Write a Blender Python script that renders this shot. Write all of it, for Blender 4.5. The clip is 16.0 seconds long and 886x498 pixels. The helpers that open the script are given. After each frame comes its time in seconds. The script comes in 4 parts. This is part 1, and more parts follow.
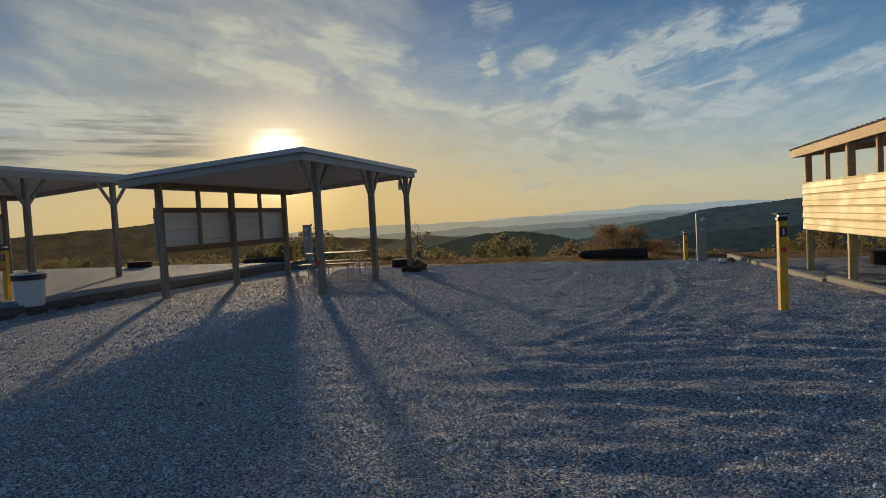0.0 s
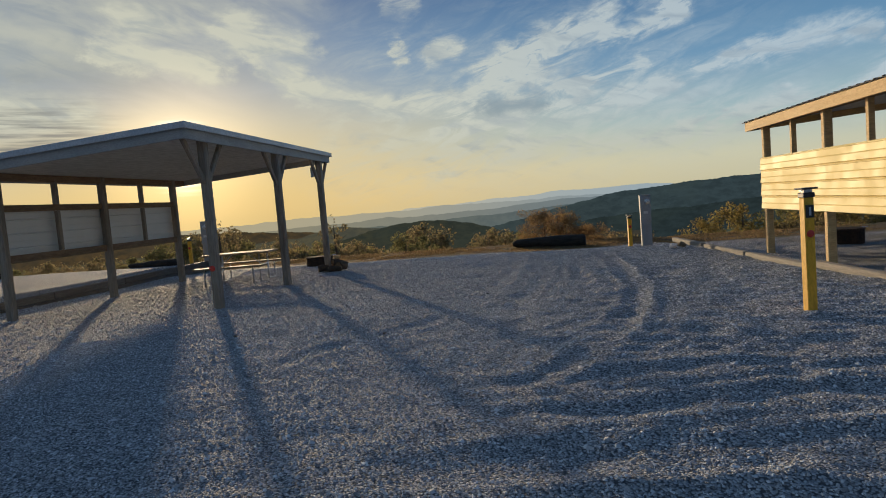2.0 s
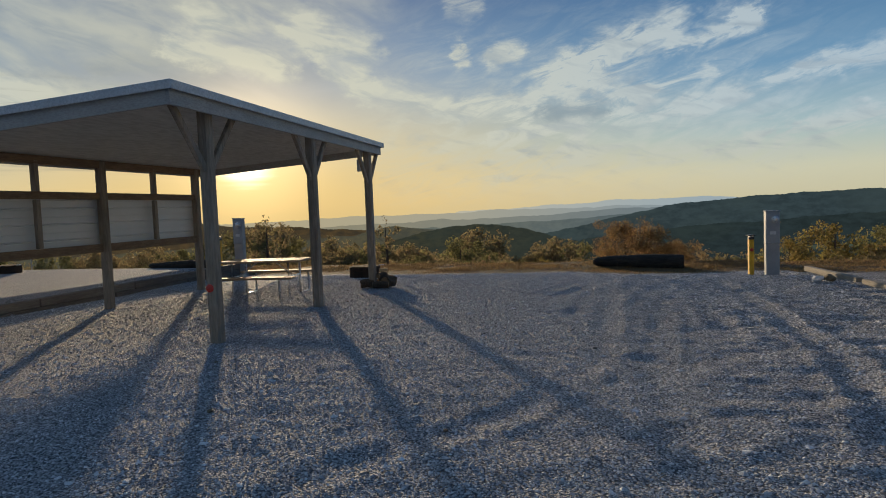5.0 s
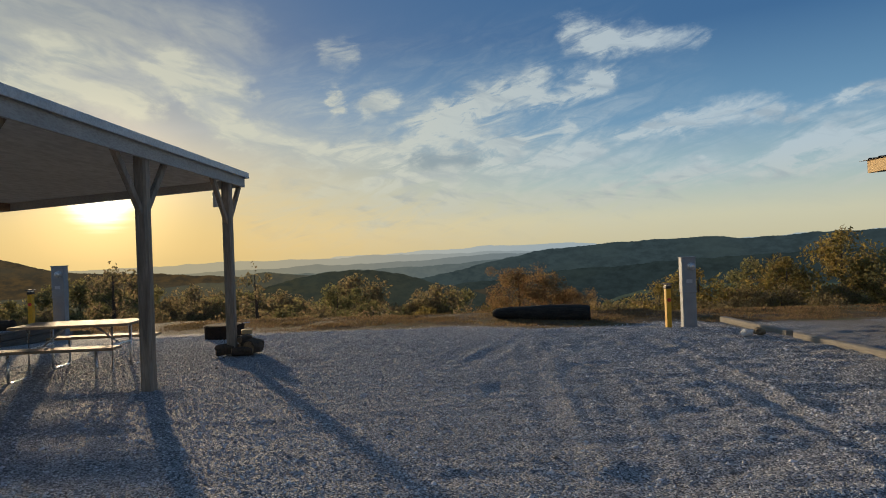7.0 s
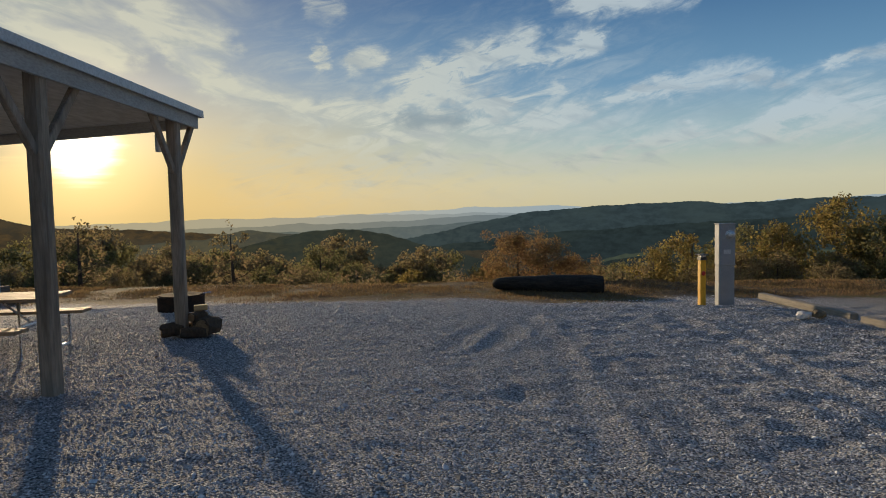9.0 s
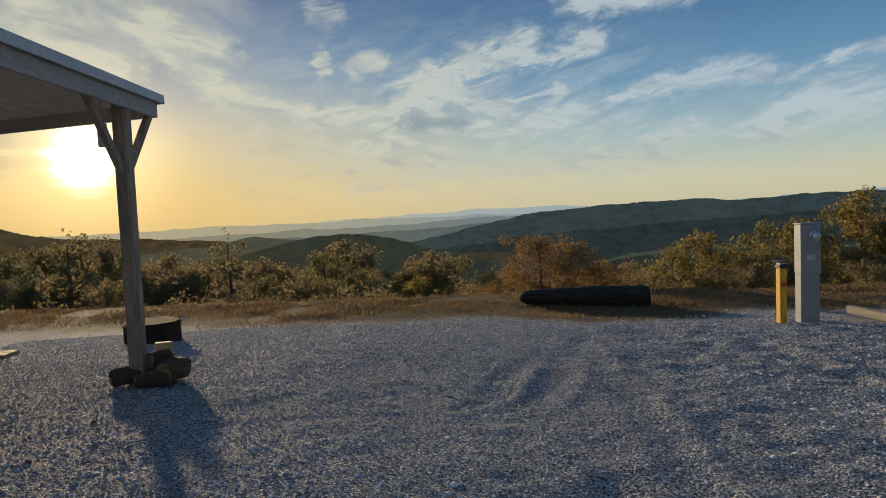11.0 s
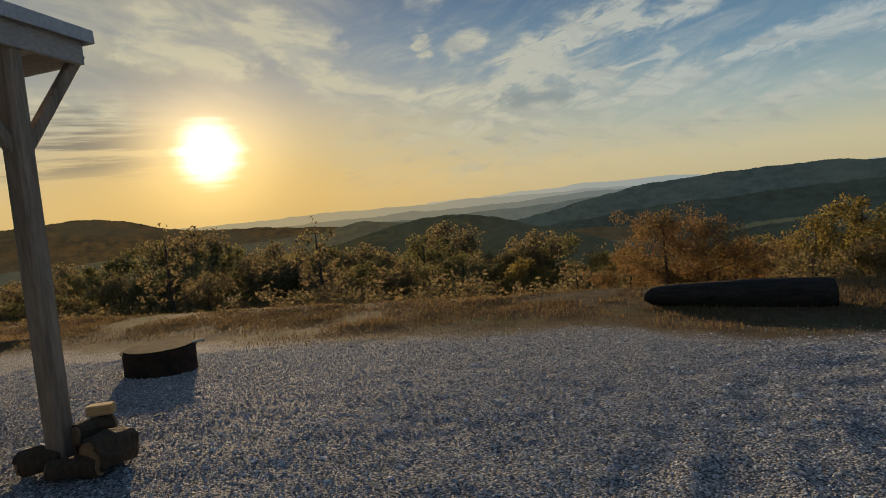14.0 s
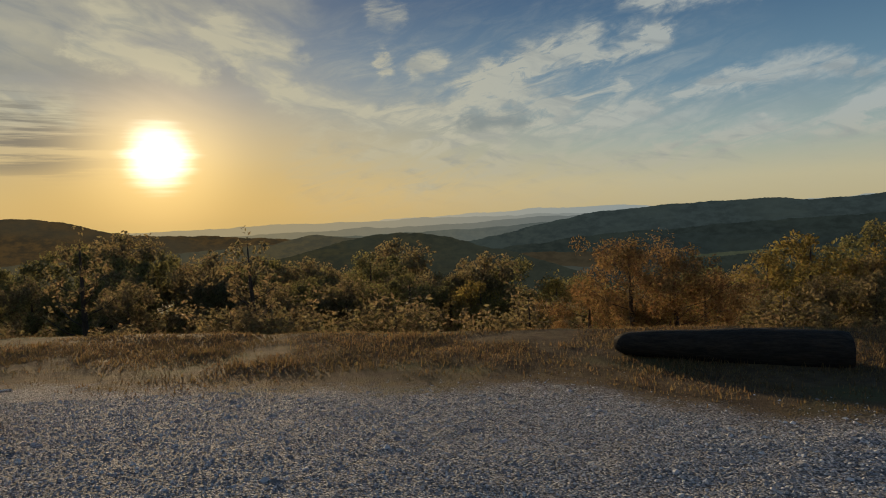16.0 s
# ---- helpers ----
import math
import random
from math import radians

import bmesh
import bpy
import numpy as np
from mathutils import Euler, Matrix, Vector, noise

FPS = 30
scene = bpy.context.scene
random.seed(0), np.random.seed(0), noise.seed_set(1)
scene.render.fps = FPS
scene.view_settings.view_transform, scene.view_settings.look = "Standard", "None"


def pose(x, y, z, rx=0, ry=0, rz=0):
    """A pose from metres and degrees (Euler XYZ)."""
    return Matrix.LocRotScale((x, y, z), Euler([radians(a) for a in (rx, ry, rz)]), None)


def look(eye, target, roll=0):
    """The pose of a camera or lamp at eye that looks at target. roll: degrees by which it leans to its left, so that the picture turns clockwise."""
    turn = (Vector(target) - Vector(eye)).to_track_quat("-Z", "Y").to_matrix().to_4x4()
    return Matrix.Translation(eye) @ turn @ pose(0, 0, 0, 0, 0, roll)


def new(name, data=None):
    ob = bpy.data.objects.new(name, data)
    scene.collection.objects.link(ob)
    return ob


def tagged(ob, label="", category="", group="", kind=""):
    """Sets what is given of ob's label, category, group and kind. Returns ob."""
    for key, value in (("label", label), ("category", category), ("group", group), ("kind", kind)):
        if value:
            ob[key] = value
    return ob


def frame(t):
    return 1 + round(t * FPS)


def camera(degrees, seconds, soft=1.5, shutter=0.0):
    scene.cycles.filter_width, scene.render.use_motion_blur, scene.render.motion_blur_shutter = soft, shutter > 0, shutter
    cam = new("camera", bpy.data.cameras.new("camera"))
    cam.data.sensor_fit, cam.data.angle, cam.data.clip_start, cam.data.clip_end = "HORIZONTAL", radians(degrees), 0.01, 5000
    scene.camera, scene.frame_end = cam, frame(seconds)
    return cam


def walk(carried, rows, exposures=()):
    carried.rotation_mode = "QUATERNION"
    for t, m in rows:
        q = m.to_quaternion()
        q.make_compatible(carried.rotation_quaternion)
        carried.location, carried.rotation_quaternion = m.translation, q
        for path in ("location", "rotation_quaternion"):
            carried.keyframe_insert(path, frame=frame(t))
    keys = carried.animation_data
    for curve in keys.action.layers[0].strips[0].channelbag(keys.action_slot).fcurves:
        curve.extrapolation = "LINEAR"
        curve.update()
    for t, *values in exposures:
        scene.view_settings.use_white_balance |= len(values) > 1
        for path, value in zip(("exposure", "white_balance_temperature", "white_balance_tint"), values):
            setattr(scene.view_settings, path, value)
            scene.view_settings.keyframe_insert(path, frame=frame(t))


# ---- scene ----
cam = camera(69.9, 16.0, soft=1.0)
ROWS = [
    (0, pose(0.000, 0.000, 1.557, 87.23, 3.04, -0.00)),
    (0.5, pose(-0.083, 0.566, 1.542, 86.61, 2.24, -1.29)),
    (1, pose(-0.074, 1.116, 1.551, 86.13, 1.74, -3.32)),
    (1.5, pose(-0.108, 1.702, 1.550, 86.54, 1.75, -5.21)),
    (2, pose(-0.165, 2.263, 1.548, 85.81, 4.72, -7.67)),
    (2.5, pose(-0.227, 2.790, 1.563, 84.80, 1.64, -1.58)),
    (3, pose(-0.283, 3.329, 1.567, 85.27, -0.27, -4.22)),
    (3.5, pose(-0.278, 3.841, 1.584, 89.00, 2.40, -1.12)),
    (6, pose(-0.109, 6.518, 1.627, 84.90, 1.39, -8.44)),
    (6.5, pose(-0.143, 7.119, 1.626, 85.51, 0.46, -13.18)),
    (7, pose(-0.146, 7.697, 1.630, 90.05, 2.10, -13.96)),
    (7.5, pose(-0.121, 8.206, 1.607, 88.97, -1.91, -17.70)),
    (8, pose(-0.046, 8.660, 1.619, 88.25, 1.15, -18.17)),
    (8.5, pose(0.076, 9.154, 1.608, 84.16, 0.36, -16.72)),
    (9, pose(0.120, 9.627, 1.634, 86.47, 1.18, -15.30)),
    (11.5, pose(0.565, 11.933, 1.662, 86.71, 2.45, -14.97)),
    (12, pose(0.801, 12.366, 1.617, 85.74, 1.21, -16.88)),
    (12.5, pose(0.956, 12.851, 1.618, 85.88, 2.63, -20.33)),
    (13, pose(1.054, 13.322, 1.633, 85.81, 3.11, -17.09)),
    (13.5, pose(1.125, 13.672, 1.622, 82.68, 4.04, -10.34)),
    (14, pose(1.241, 14.090, 1.633, 85.41, 5.13, -5.50)),
    (14.5, pose(1.373, 14.540, 1.611, 85.91, 2.18, -0.99)),
    (15, pose(1.504, 14.994, 1.587, 85.05, 1.85, -6.62)),
    (15.5, pose(1.611, 15.448, 1.561, 87.69, 2.01, -9.20)),
    (16, pose(1.720, 15.945, 1.549, 86.83, 2.20, -9.62)),
]
EXPOSURES = [(0, -0.2, 5800, 8), (1.5, 0.0, 5800, 8), (3.5, 0.05, 5800, 8), (9.0, 0.05, 5900, 8), (11.5, 0.05, 6000, 8), (12.5, 0.0, 6250, 8), (14.0, -0.15, 6600, 8), (16, -0.3, 6600, 8)]
walk(cam, ROWS, EXPOSURES)

# ---- light: a low evening sun ahead, blue sky above ----
SUN = Vector((-0.245, 0.965, 0.097)).normalized()
SUN_EL = math.asin(SUN.z)
SUN_AZ = math.atan2(SUN.x, SUN.y)
lamp = bpy.data.lights.new("sun", "SUN")
lamp.energy, lamp.angle, lamp.color = 5.2, radians(1.8), (1.0, 0.70, 0.39)
new("sun", lamp).matrix_world = look((0, 0, 60), (-60 * SUN.x, -60 * SUN.y, 60 - 60 * 0.127))

world = bpy.data.worlds.new("evening_sky")
scene.world = world
world.use_nodes = True
wt = world.node_tree
wt.nodes.clear()


class Graph:
    """Short hand for node trees."""

    def __init__(self, tree):
        self.tree = tree

    def node(self, kind, **given):
        n = self.tree.nodes.new(kind)
        for key, value in given.items():
            setattr(n, key, value)
        return n

    def put(self, socket, value):
        if isinstance(value, bpy.types.NodeSocket):
            self.tree.links.new(value, socket)
        elif isinstance(value, (tuple, list)):
            socket.default_value = (*value, 1.0) if len(value) == 3 and len(socket.default_value) == 4 else value
        else:
            socket.default_value = value

    def math(self, op, a, b=0.0, c=0.0, clamp=False):
        n = self.node("ShaderNodeMath", operation=op, use_clamp=clamp)
        for k, value in enumerate((a, b, c)):
            self.put(n.inputs[k], value)
        return n.outputs[0]

    def vec(self, op, a, b=(0, 0, 0)):
        n = self.node("ShaderNodeVectorMath", operation=op)
        self.put(n.inputs[0], a)
        self.put(n.inputs[1], b)
        return n.outputs["Value"] if op in ("DOT_PRODUCT", "LENGTH") else n.outputs[0]

    def mix(self, f, a, b, blend="MIX"):
        n = self.node("ShaderNodeMix", data_type="RGBA", blend_type=blend)
        self.put(n.inputs[0], f)
        self.put(n.inputs[6], a)
        self.put(n.inputs[7], b)
        return n.outputs[2]

    def smooth(self, x, a, b, lo=0.0, hi=1.0):
        n = self.node("ShaderNodeMapRange", interpolation_type="SMOOTHSTEP")
        for k, value in enumerate((x, a, b, lo, hi)):
            self.put(n.inputs[k], value)
        return n.outputs[0]

    def noise(self, v, scale, detail=4.0, rough=0.55, distort=0.0):
        n = self.node("ShaderNodeTexNoise")
        self.put(n.inputs["Vector"], v)
        self.put(n.inputs["Scale"], scale)
        self.put(n.inputs["Detail"], detail)
        self.put(n.inputs["Roughness"], rough)
        self.put(n.inputs["Distortion"], distort)
        return n.outputs[0]

    def ramp(self, x, stops):
        n = self.node("ShaderNodeValToRGB")
        e = n.color_ramp.elements
        while len(e) < len(stops):
            e.new(0.5)
        for k, (p, c) in enumerate(stops):
            e[k].position, e[k].color = p, (*c, 1)
        self.put(n.inputs[0], x)
        return n.outputs[0]

    def xyz(self, v):
        n = self.node("ShaderNodeSeparateXYZ")
        self.put(n.inputs[0], v)
        return n.outputs

    def join(self, x, y, z):
        n = self.node("ShaderNodeCombineXYZ")
        for k, value in enumerate((x, y, z)):
            self.put(n.inputs[k], value)
        return n.outputs[0]


g = Graph(wt)
way = g.vec("NORMALIZE", g.node("ShaderNodeTexCoord").outputs["Generated"])
dx, dy, dz = g.xyz(way)
az = g.math("MULTIPLY", g.math("ARCTAN2", dx, dy), 57.2958)
el = g.math("MULTIPLY", g.math("ARCSINE", dz), 57.2958)
near_sun = g.vec("DOT_PRODUCT", way, tuple(SUN))
apart = g.math("MULTIPLY", g.math("ARCCOSINE", g.math("MINIMUM", near_sun, 1.0)), 57.2958)

nishita = g.node("ShaderNodeTexSky", sky_type="NISHITA", sun_disc=False, sun_elevation=SUN_EL, sun_rotation=SUN_AZ, dust_density=1.6)
clear = g.ramp(g.math("DIVIDE", el, 90.0), [
    (0.0, (0.55, 0.485, 0.30)), (0.025, (0.55, 0.51, 0.345)), (0.06, (0.33, 0.42, 0.41)), (0.115, (0.130, 0.250, 0.365)),
    (0.20, (0.040, 0.112, 0.232)), (0.42, (0.027, 0.076, 0.172)), (1.0, (0.019, 0.062, 0.155))])
# away from the sun the low sky is cool
cool = g.ramp(g.math("DIVIDE", el, 90.0), [(0.0, (0.11, 0.155, 0.23)), (0.08, (0.11, 0.17, 0.26)), (0.25, (0.045, 0.10, 0.20)), (1.0, (0.019, 0.062, 0.155))])
clear = g.mix(g.smooth(g.math("ABSOLUTE", g.math("ADD", az, 14.0)), 72.0, 130.0), clear, cool)
faint = g.node("ShaderNodeVectorMath", operation="SCALE")
g.put(faint.inputs[0], nishita.outputs[0])
faint.inputs["Scale"].default_value = 0.014
sky = g.mix(1.0, clear, faint.outputs[0], "ADD")
# glow of the air round the sun
wide = g.math("POWER", g.smooth(apart, 58.0, 0.0), 1.6)
low = g.smooth(el, 15.0, 1.0)
sky = g.mix(g.math("MULTIPLY", wide, g.math("MULTIPLY", low, 0.85)), sky, (0.66, 0.445, 0.145))

# clouds, drawn out by the wind; each strand runs between two bearings
ragged = g.node("ShaderNodeTexNoise")
spot = g.join(az, g.math("MULTIPLY", el, 1.7), 0.0)
g.put(ragged.inputs["Vector"], spot)
ragged.inputs["Scale"].default_value, ragged.inputs["Detail"].default_value, ragged.inputs["Roughness"].default_value = 0.5, 7.0, 0.64
wander = g.vec("MULTIPLY", g.vec("SUBTRACT", ragged.outputs["Color"], (0.5, 0.5, 0.5)), (4.4, 2.3, 0.0))
place = g.vec("ADD", g.join(az, el, 0.0), wander)
slant = g.join(g.math("ADD", g.math("MULTIPLY", az, 0.16), g.math("MULTIPLY", el, 0.10)), g.math("SUBTRACT", g.math("MULTIPLY", el, 0.62), g.math("MULTIPLY", az, 0.17)), 0.0)
fibre = g.noise(slant, 1.15, 8.0, 0.66, 0.7)
drawn = g.join(g.math("SUBTRACT", g.math("MULTIPLY", az, 0.10), g.math("MULTIPLY", el, 0.04)), g.math("ADD", g.math("MULTIPLY", el, 0.34), g.math("MULTIPLY", az, 0.085)), 2.0)
lumps = g.noise(drawn, 1.25, 6.0, 0.56, 0.5)


def strand(a0, e0, a1, e1, half, gain):
    """A strand of cloud from azimuth, elevation (a0, e0) to (a1, e1)."""
    span = math.hypot(a1 - a0, e1 - e0)
    d = ((a1 - a0) / span, (e1 - e0) / span, 0.0)
    rel = g.vec("SUBTRACT", place, (a0, e0, 0.0))
    t = g.math("MINIMUM", g.math("MAXIMUM", g.vec("DOT_PRODUCT", rel, d), 0.0), span)
    foot = g.join(g.math("MULTIPLY", t, d[0]), g.math("MULTIPLY", t, d[1]), 0.0)
    return g.math("MULTIPLY", g.smooth(g.vec("LENGTH", g.vec("SUBTRACT", rel, foot)), half * 2.0, 0.0), gain * 1.0)


def total(parts):
    out = parts[0]
    for p in parts[1:]:
        out = g.math("ADD", out, p)
    return out


main = total([strand(-30, 13.5, -18, 14.6, 2.0, 0.5), strand(-19, 13.9, -11, 12.3, 1.0, 1.1), strand(-17, 15.2, -8.5, 15.2, 1.5, 0.75), strand(-8.8, 15.2, -4, 13.9, 1.3, 1.1),
              strand(-6.9, 13.2, -3.5, 10.7, 1.0, 1.2), strand(-4, 11, 3, 9.3, 1.0, 0.85), strand(-33, 9.6, -21, 8.8, 1.3, 1.15), strand(-30, 17.6, -4, 18.0, 2.2, 0.5), strand(-60, 13, -32, 9.8, 2.4, 0.9)])
wisp = total([strand(4.9, 12.8, 4.7, 14.0, 0.55, 1.2), strand(8.0, 13.0, 9.4, 13.2, 0.9, 0.9), strand(4.2, 17.3, 5.6, 17.3, 0.8, 0.7), strand(2.8, 8.5, 9, 9.3, 0.9, 0.8), strand(8.0, 6.2, 11.0, 8.6, 0.8, 1.7),
              strand(9, 6.2, 15, 6.6, 0.7, 0.8), strand(12.6, 10.9, 16.2, 11.2, 1.3, 1.1), strand(14, 12.2, 19.3, 13.8, 0.9, 1.0), strand(16, 11.0, 22.8, 14.4, 1.1, 0.95), strand(23, 12.5, 29, 13.6, 0.65, 1.15),
              strand(27.8, 13.6, 29.0, 14.7, 0.6, 0.9), strand(15, 8.9, 20.7, 9.2, 0.9, 1.0), strand(18, 7.7, 21, 7.6, 0.9, 0.8), strand(20.7, 9.2, 25.5, 10.4, 0.55, 0.75), strand(22, 7.6, 27.8, 8.2, 0.7, 1.05),
              strand(26.2, 18.2, 28.5, 17.0, 1.0, 1.1), strand(28, 17.0, 31.8, 16.9, 0.9, 1.0), strand(33, 16.9, 36.5, 16.4, 0.6, 0.8), strand(25.6, 14.9, 29.8, 16.0, 0.55, 0.55), strand(30.2, 9.2, 35, 10.1, 0.6, 0.95),
              strand(35, 9.8, 41.7, 10.5, 0.85, 1.05), strand(43.3, 9.4, 47.7, 10.6, 0.4, 0.65), strand(47, 10.4, 53, 11.3, 0.55, 0.75), strand(41.5, 5.9, 45, 7.1, 0.9, 0.85), strand(44, 7.0, 54, 7.6, 1.4, 0.85),
              strand(29, 4.6, 36, 5.7, 0.7, 0.8), strand(36, 5.6, 49, 4.6, 0.8, 0.65), strand(7, 3.2, 14.5, 4.8, 0.9, 0.55), strand(14, 4.2, 34, 3.6, 0.8, 0.4)])
cover = g.math("ADD", g.math("MULTIPLY", main, g.smooth(lumps, 0.22, 0.72, 0.25, 1.15)), g.math("MULTIPLY", wisp, g.smooth(fibre, 0.30, 0.66, 0.05, 1.2)), clamp=True)
thin = g.math("MULTIPLY", strand(2, 9.0, 28, 10.0, 6.0, 0.5), g.smooth(fibre, 0.35, 0.75))
low_thin = g.math("MULTIPLY", strand(0, 4.5, 60, 6.5, 3.0, 0.45), g.smooth(fibre, 0.3, 0.7))
cover = g.math("ADD", cover, g.math("ADD", thin, low_thin), clamp=True)
veil = g.math("MULTIPLY", g.smooth(az, 6.0, -22.0), g.math("MULTIPLY", g.smooth(el, 5.0, 13.0), g.smooth(lumps, 0.2, 0.8, 0.35, 0.85)))
sky = g.mix(veil, sky, g.mix(g.smooth(apart, 40.0, 8.0), (0.215, 0.27, 0.32), (0.30, 0.30, 0.27)))
lit = g.mix(g.smooth(apart, 55.0, 6.0), (0.50, 0.545, 0.54), (0.68, 0.62, 0.44))
lit = g.mix(g.smooth(el, 8.0, 3.0, 0.0, 0.6), lit, (0.56, 0.50, 0.34))
shade = g.smooth(g.noise(drawn, 2.1, 5.0, 0.55, 0.6), 0.46, 0.70)
lit = g.mix(g.math("MULTIPLY", shade, 0.45), lit, (0.24, 0.285, 0.32))
sky = g.mix(g.math("MULTIPLY", cover, 0.82), sky, lit)
sky = g.mix(strand(12.5, 8.0, 16.6, 7.9, 0.7, 0.4), sky, (0.17, 0.215, 0.25))
# dark streaks beside the sun
lines = g.noise(g.join(g.math("DIVIDE", az, 16.0), el, 1.0), 1.25, 5.0, 0.6)
streak = g.math("MULTIPLY", g.smooth(az, -15.5, -24.0), g.math("MULTIPLY", g.smooth(el, 3.0, 5.5), g.smooth(el, 12.0, 8.0)))
sky = g.mix(g.math("MULTIPLY", streak, g.smooth(lines, 0.42, 0.60, 0.0, 0.75)), sky, (0.20, 0.185, 0.165))
# the veiled sun itself
aura = g.math("POWER", g.smooth(apart, 13.0, 0.0), 2.4)
sky = g.mix(1.0, sky, g.mix(aura, (0, 0, 0), (0.62, 0.42, 0.17)), "ADD")
bars = g.math("ADD", apart, g.math("MULTIPLY", g.math("SUBTRACT", lines, 0.5), 2.2))
sky = g.mix(g.math("POWER", g.smooth(bars, 3.7, 0.9), 1.5), sky, (2.6, 2.35, 1.75))
back = g.node("ShaderNodeBackground")
g.put(back.inputs[0], sky)
back.inputs[1].default_value = 1.0
g.put(g.node("ShaderNodeOutputWorld").inputs[0], back.outputs[0])

# ---- materials ----


def material(name, a, b, rough=0.8, scale=6.0, stretch=(1, 1, 1), metal=0.0, bump=0.3, grain=60.0, island=0.0, object_random=0.0, spec=0.3, c=None, fleck=0.45):
    """Two colours mixed by coarse noise, with fine grain, wear and relief."""
    m = bpy.data.materials.new(name)
    m.use_nodes = True
    q = Graph(m.node_tree)
    shader = m.node_tree.nodes["Principled BSDF"]
    where = q.vec("MULTIPLY", q.node("ShaderNodeTexCoord").outputs["Object"], stretch)
    coarse = q.noise(where, scale, 5.0, 0.6)
    fine = q.noise(where, grain, 3.0, 0.6)
    colour = q.mix(q.smooth(coarse, 0.32, 0.68), a, b)
    if c:
        colour = q.mix(q.smooth(q.noise(where, scale * 0.37, 4.0, 0.7), 0.52, 0.7), colour, c)
    colour = q.mix(q.math("MULTIPLY", q.smooth(fine, 0.35, 0.7), fleck), colour, tuple(0.55 * v for v in a))
    if island or object_random:
        pick = q.node("ShaderNodeNewGeometry").outputs["Random Per Island"] if island else q.node("ShaderNodeObjectInfo").outputs["Random"]
        amount = island or object_random
        n = q.node("ShaderNodeHueSaturation")
        q.put(n.inputs["Value"], q.smooth(pick, 0.0, 1.0, 1 - amount, 1 + amount))
        q.put(n.inputs["Hue"], q.smooth(q.math("FRACT", q.math("MULTIPLY", pick, 17.3)), 0.0, 1.0, 0.5 - 0.05 * amount, 0.5 + 0.05 * amount))
        q.put(n.inputs["Color"], colour)
        colour = n.outputs[0]
    q.put(shader.inputs["Base Color"], colour)
    q.put(shader.inputs["Roughness"], q.smooth(fine, 0.2, 0.8, max(0.05, rough - 0.12), min(1.0, rough + 0.12)))
    shader.inputs["Metallic"].default_value = metal
    shader.inputs["Specular IOR Level"].default_value = spec
    if bump:
        n = q.node("ShaderNodeBump")
        n.inputs["Strength"].default_value, n.inputs["Distance"].default_value = bump, 0.01
        q.put(n.inputs["Height"], q.math("ADD", fine, coarse))
        q.put(shader.inputs["Normal"], n.outputs[0])
    return m


POST = material("weathered_post_wood", (0.27, 0.225, 0.17), (0.38, 0.32, 0.25), 0.85, 2.0, (6, 6, 0.7), bump=0.5, grain=9.0, c=(0.19, 0.15, 0.11))
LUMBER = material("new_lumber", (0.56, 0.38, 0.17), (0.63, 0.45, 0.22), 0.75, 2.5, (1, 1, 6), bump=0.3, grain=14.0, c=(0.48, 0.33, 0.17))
BEAM = material("stained_beam", (0.20, 0.13, 0.08), (0.28, 0.19, 0.11), 0.8, 2.5, (5, 1, 6), bump=0.3, grain=12.0)
SIDING = material("white_steel_siding", (0.74, 0.735, 0.70), (0.79, 0.785, 0.75), 0.6, 0.7, (0.5, 0.5, 2), bump=0.0, grain=5.0, spec=0.25, fleck=0.05)
# pale siding of the sunlit shelter, the sun's yellow put into its colour
SUN_TINTED = material("sun_tinted_steel_siding", (0.69, 0.56, 0.22), (0.73, 0.60, 0.25), 0.62, 0.7, (0.5, 0.5, 2), bump=0.0, grain=5.0, spec=0.25, fleck=0.04)
ROOFING = material("pale_steel_roofing", (0.52, 0.54, 0.56), (0.60, 0.62, 0.64), 0.4, 1.3, bump=0.05, grain=30.0, metal=0.3, spec=0.5)
TRIM = material("grey_steel_trim", (0.50, 0.52, 0.55), (0.58, 0.60, 0.63), 0.4, 2.0, bump=0.05, grain=40.0, spec=0.5)
SOFFIT = material("pale_steel_underside", (0.50, 0.50, 0.48), (0.57, 0.57, 0.55), 0.6, 0.8, (1, 0.3, 1), bump=0.08, grain=14.0)
FASCIA = material("grey_painted_fascia", (0.36, 0.36, 0.35), (0.43, 0.43, 0.42), 0.6, 2.0, (1, 1, 3), bump=0.12, grain=20.0)
YELLOW = material("yellow_paint", (0.72, 0.40, 0.03), (0.80, 0.47, 0.05), 0.55, 3.0, (2, 2, 0.6), bump=0.2, grain=25.0, c=(0.58, 0.31, 0.04))
BLACK = material("black_plastic", (0.02, 0.02, 0.02), (0.035, 0.035, 0.035), 0.45, 8.0, bump=0.1, spec=0.5)
RED = material("red_reflector", (0.55, 0.03, 0.02), (0.65, 0.05, 0.03), 0.3, 30.0, bump=0.1, grain=200.0, spec=0.6)
SILVER = material("bright_metal", (0.60, 0.60, 0.60), (0.72, 0.72, 0.72), 0.3, 10.0, metal=0.9, bump=0.1, spec=0.5)
GALV = material("grey_enamel_box", (0.27, 0.29, 0.31), (0.33, 0.35, 0.37), 0.55, 3.0, bump=0.04, grain=50.0, spec=0.2, c=(0.25, 0.265, 0.28), fleck=0.2)
RUST = material("rusty_fire_ring_steel", (0.035, 0.03, 0.027), (0.075, 0.05, 0.035), 0.95, 9.0, spec=0.05, bump=0.5, grain=60.0)
LOGWOOD = material("dark_charred_bark", (0.020, 0.018, 0.016), (0.045, 0.038, 0.03), 0.9, 3.0, (1.0, 6, 6), bump=1.0, grain=14.0)
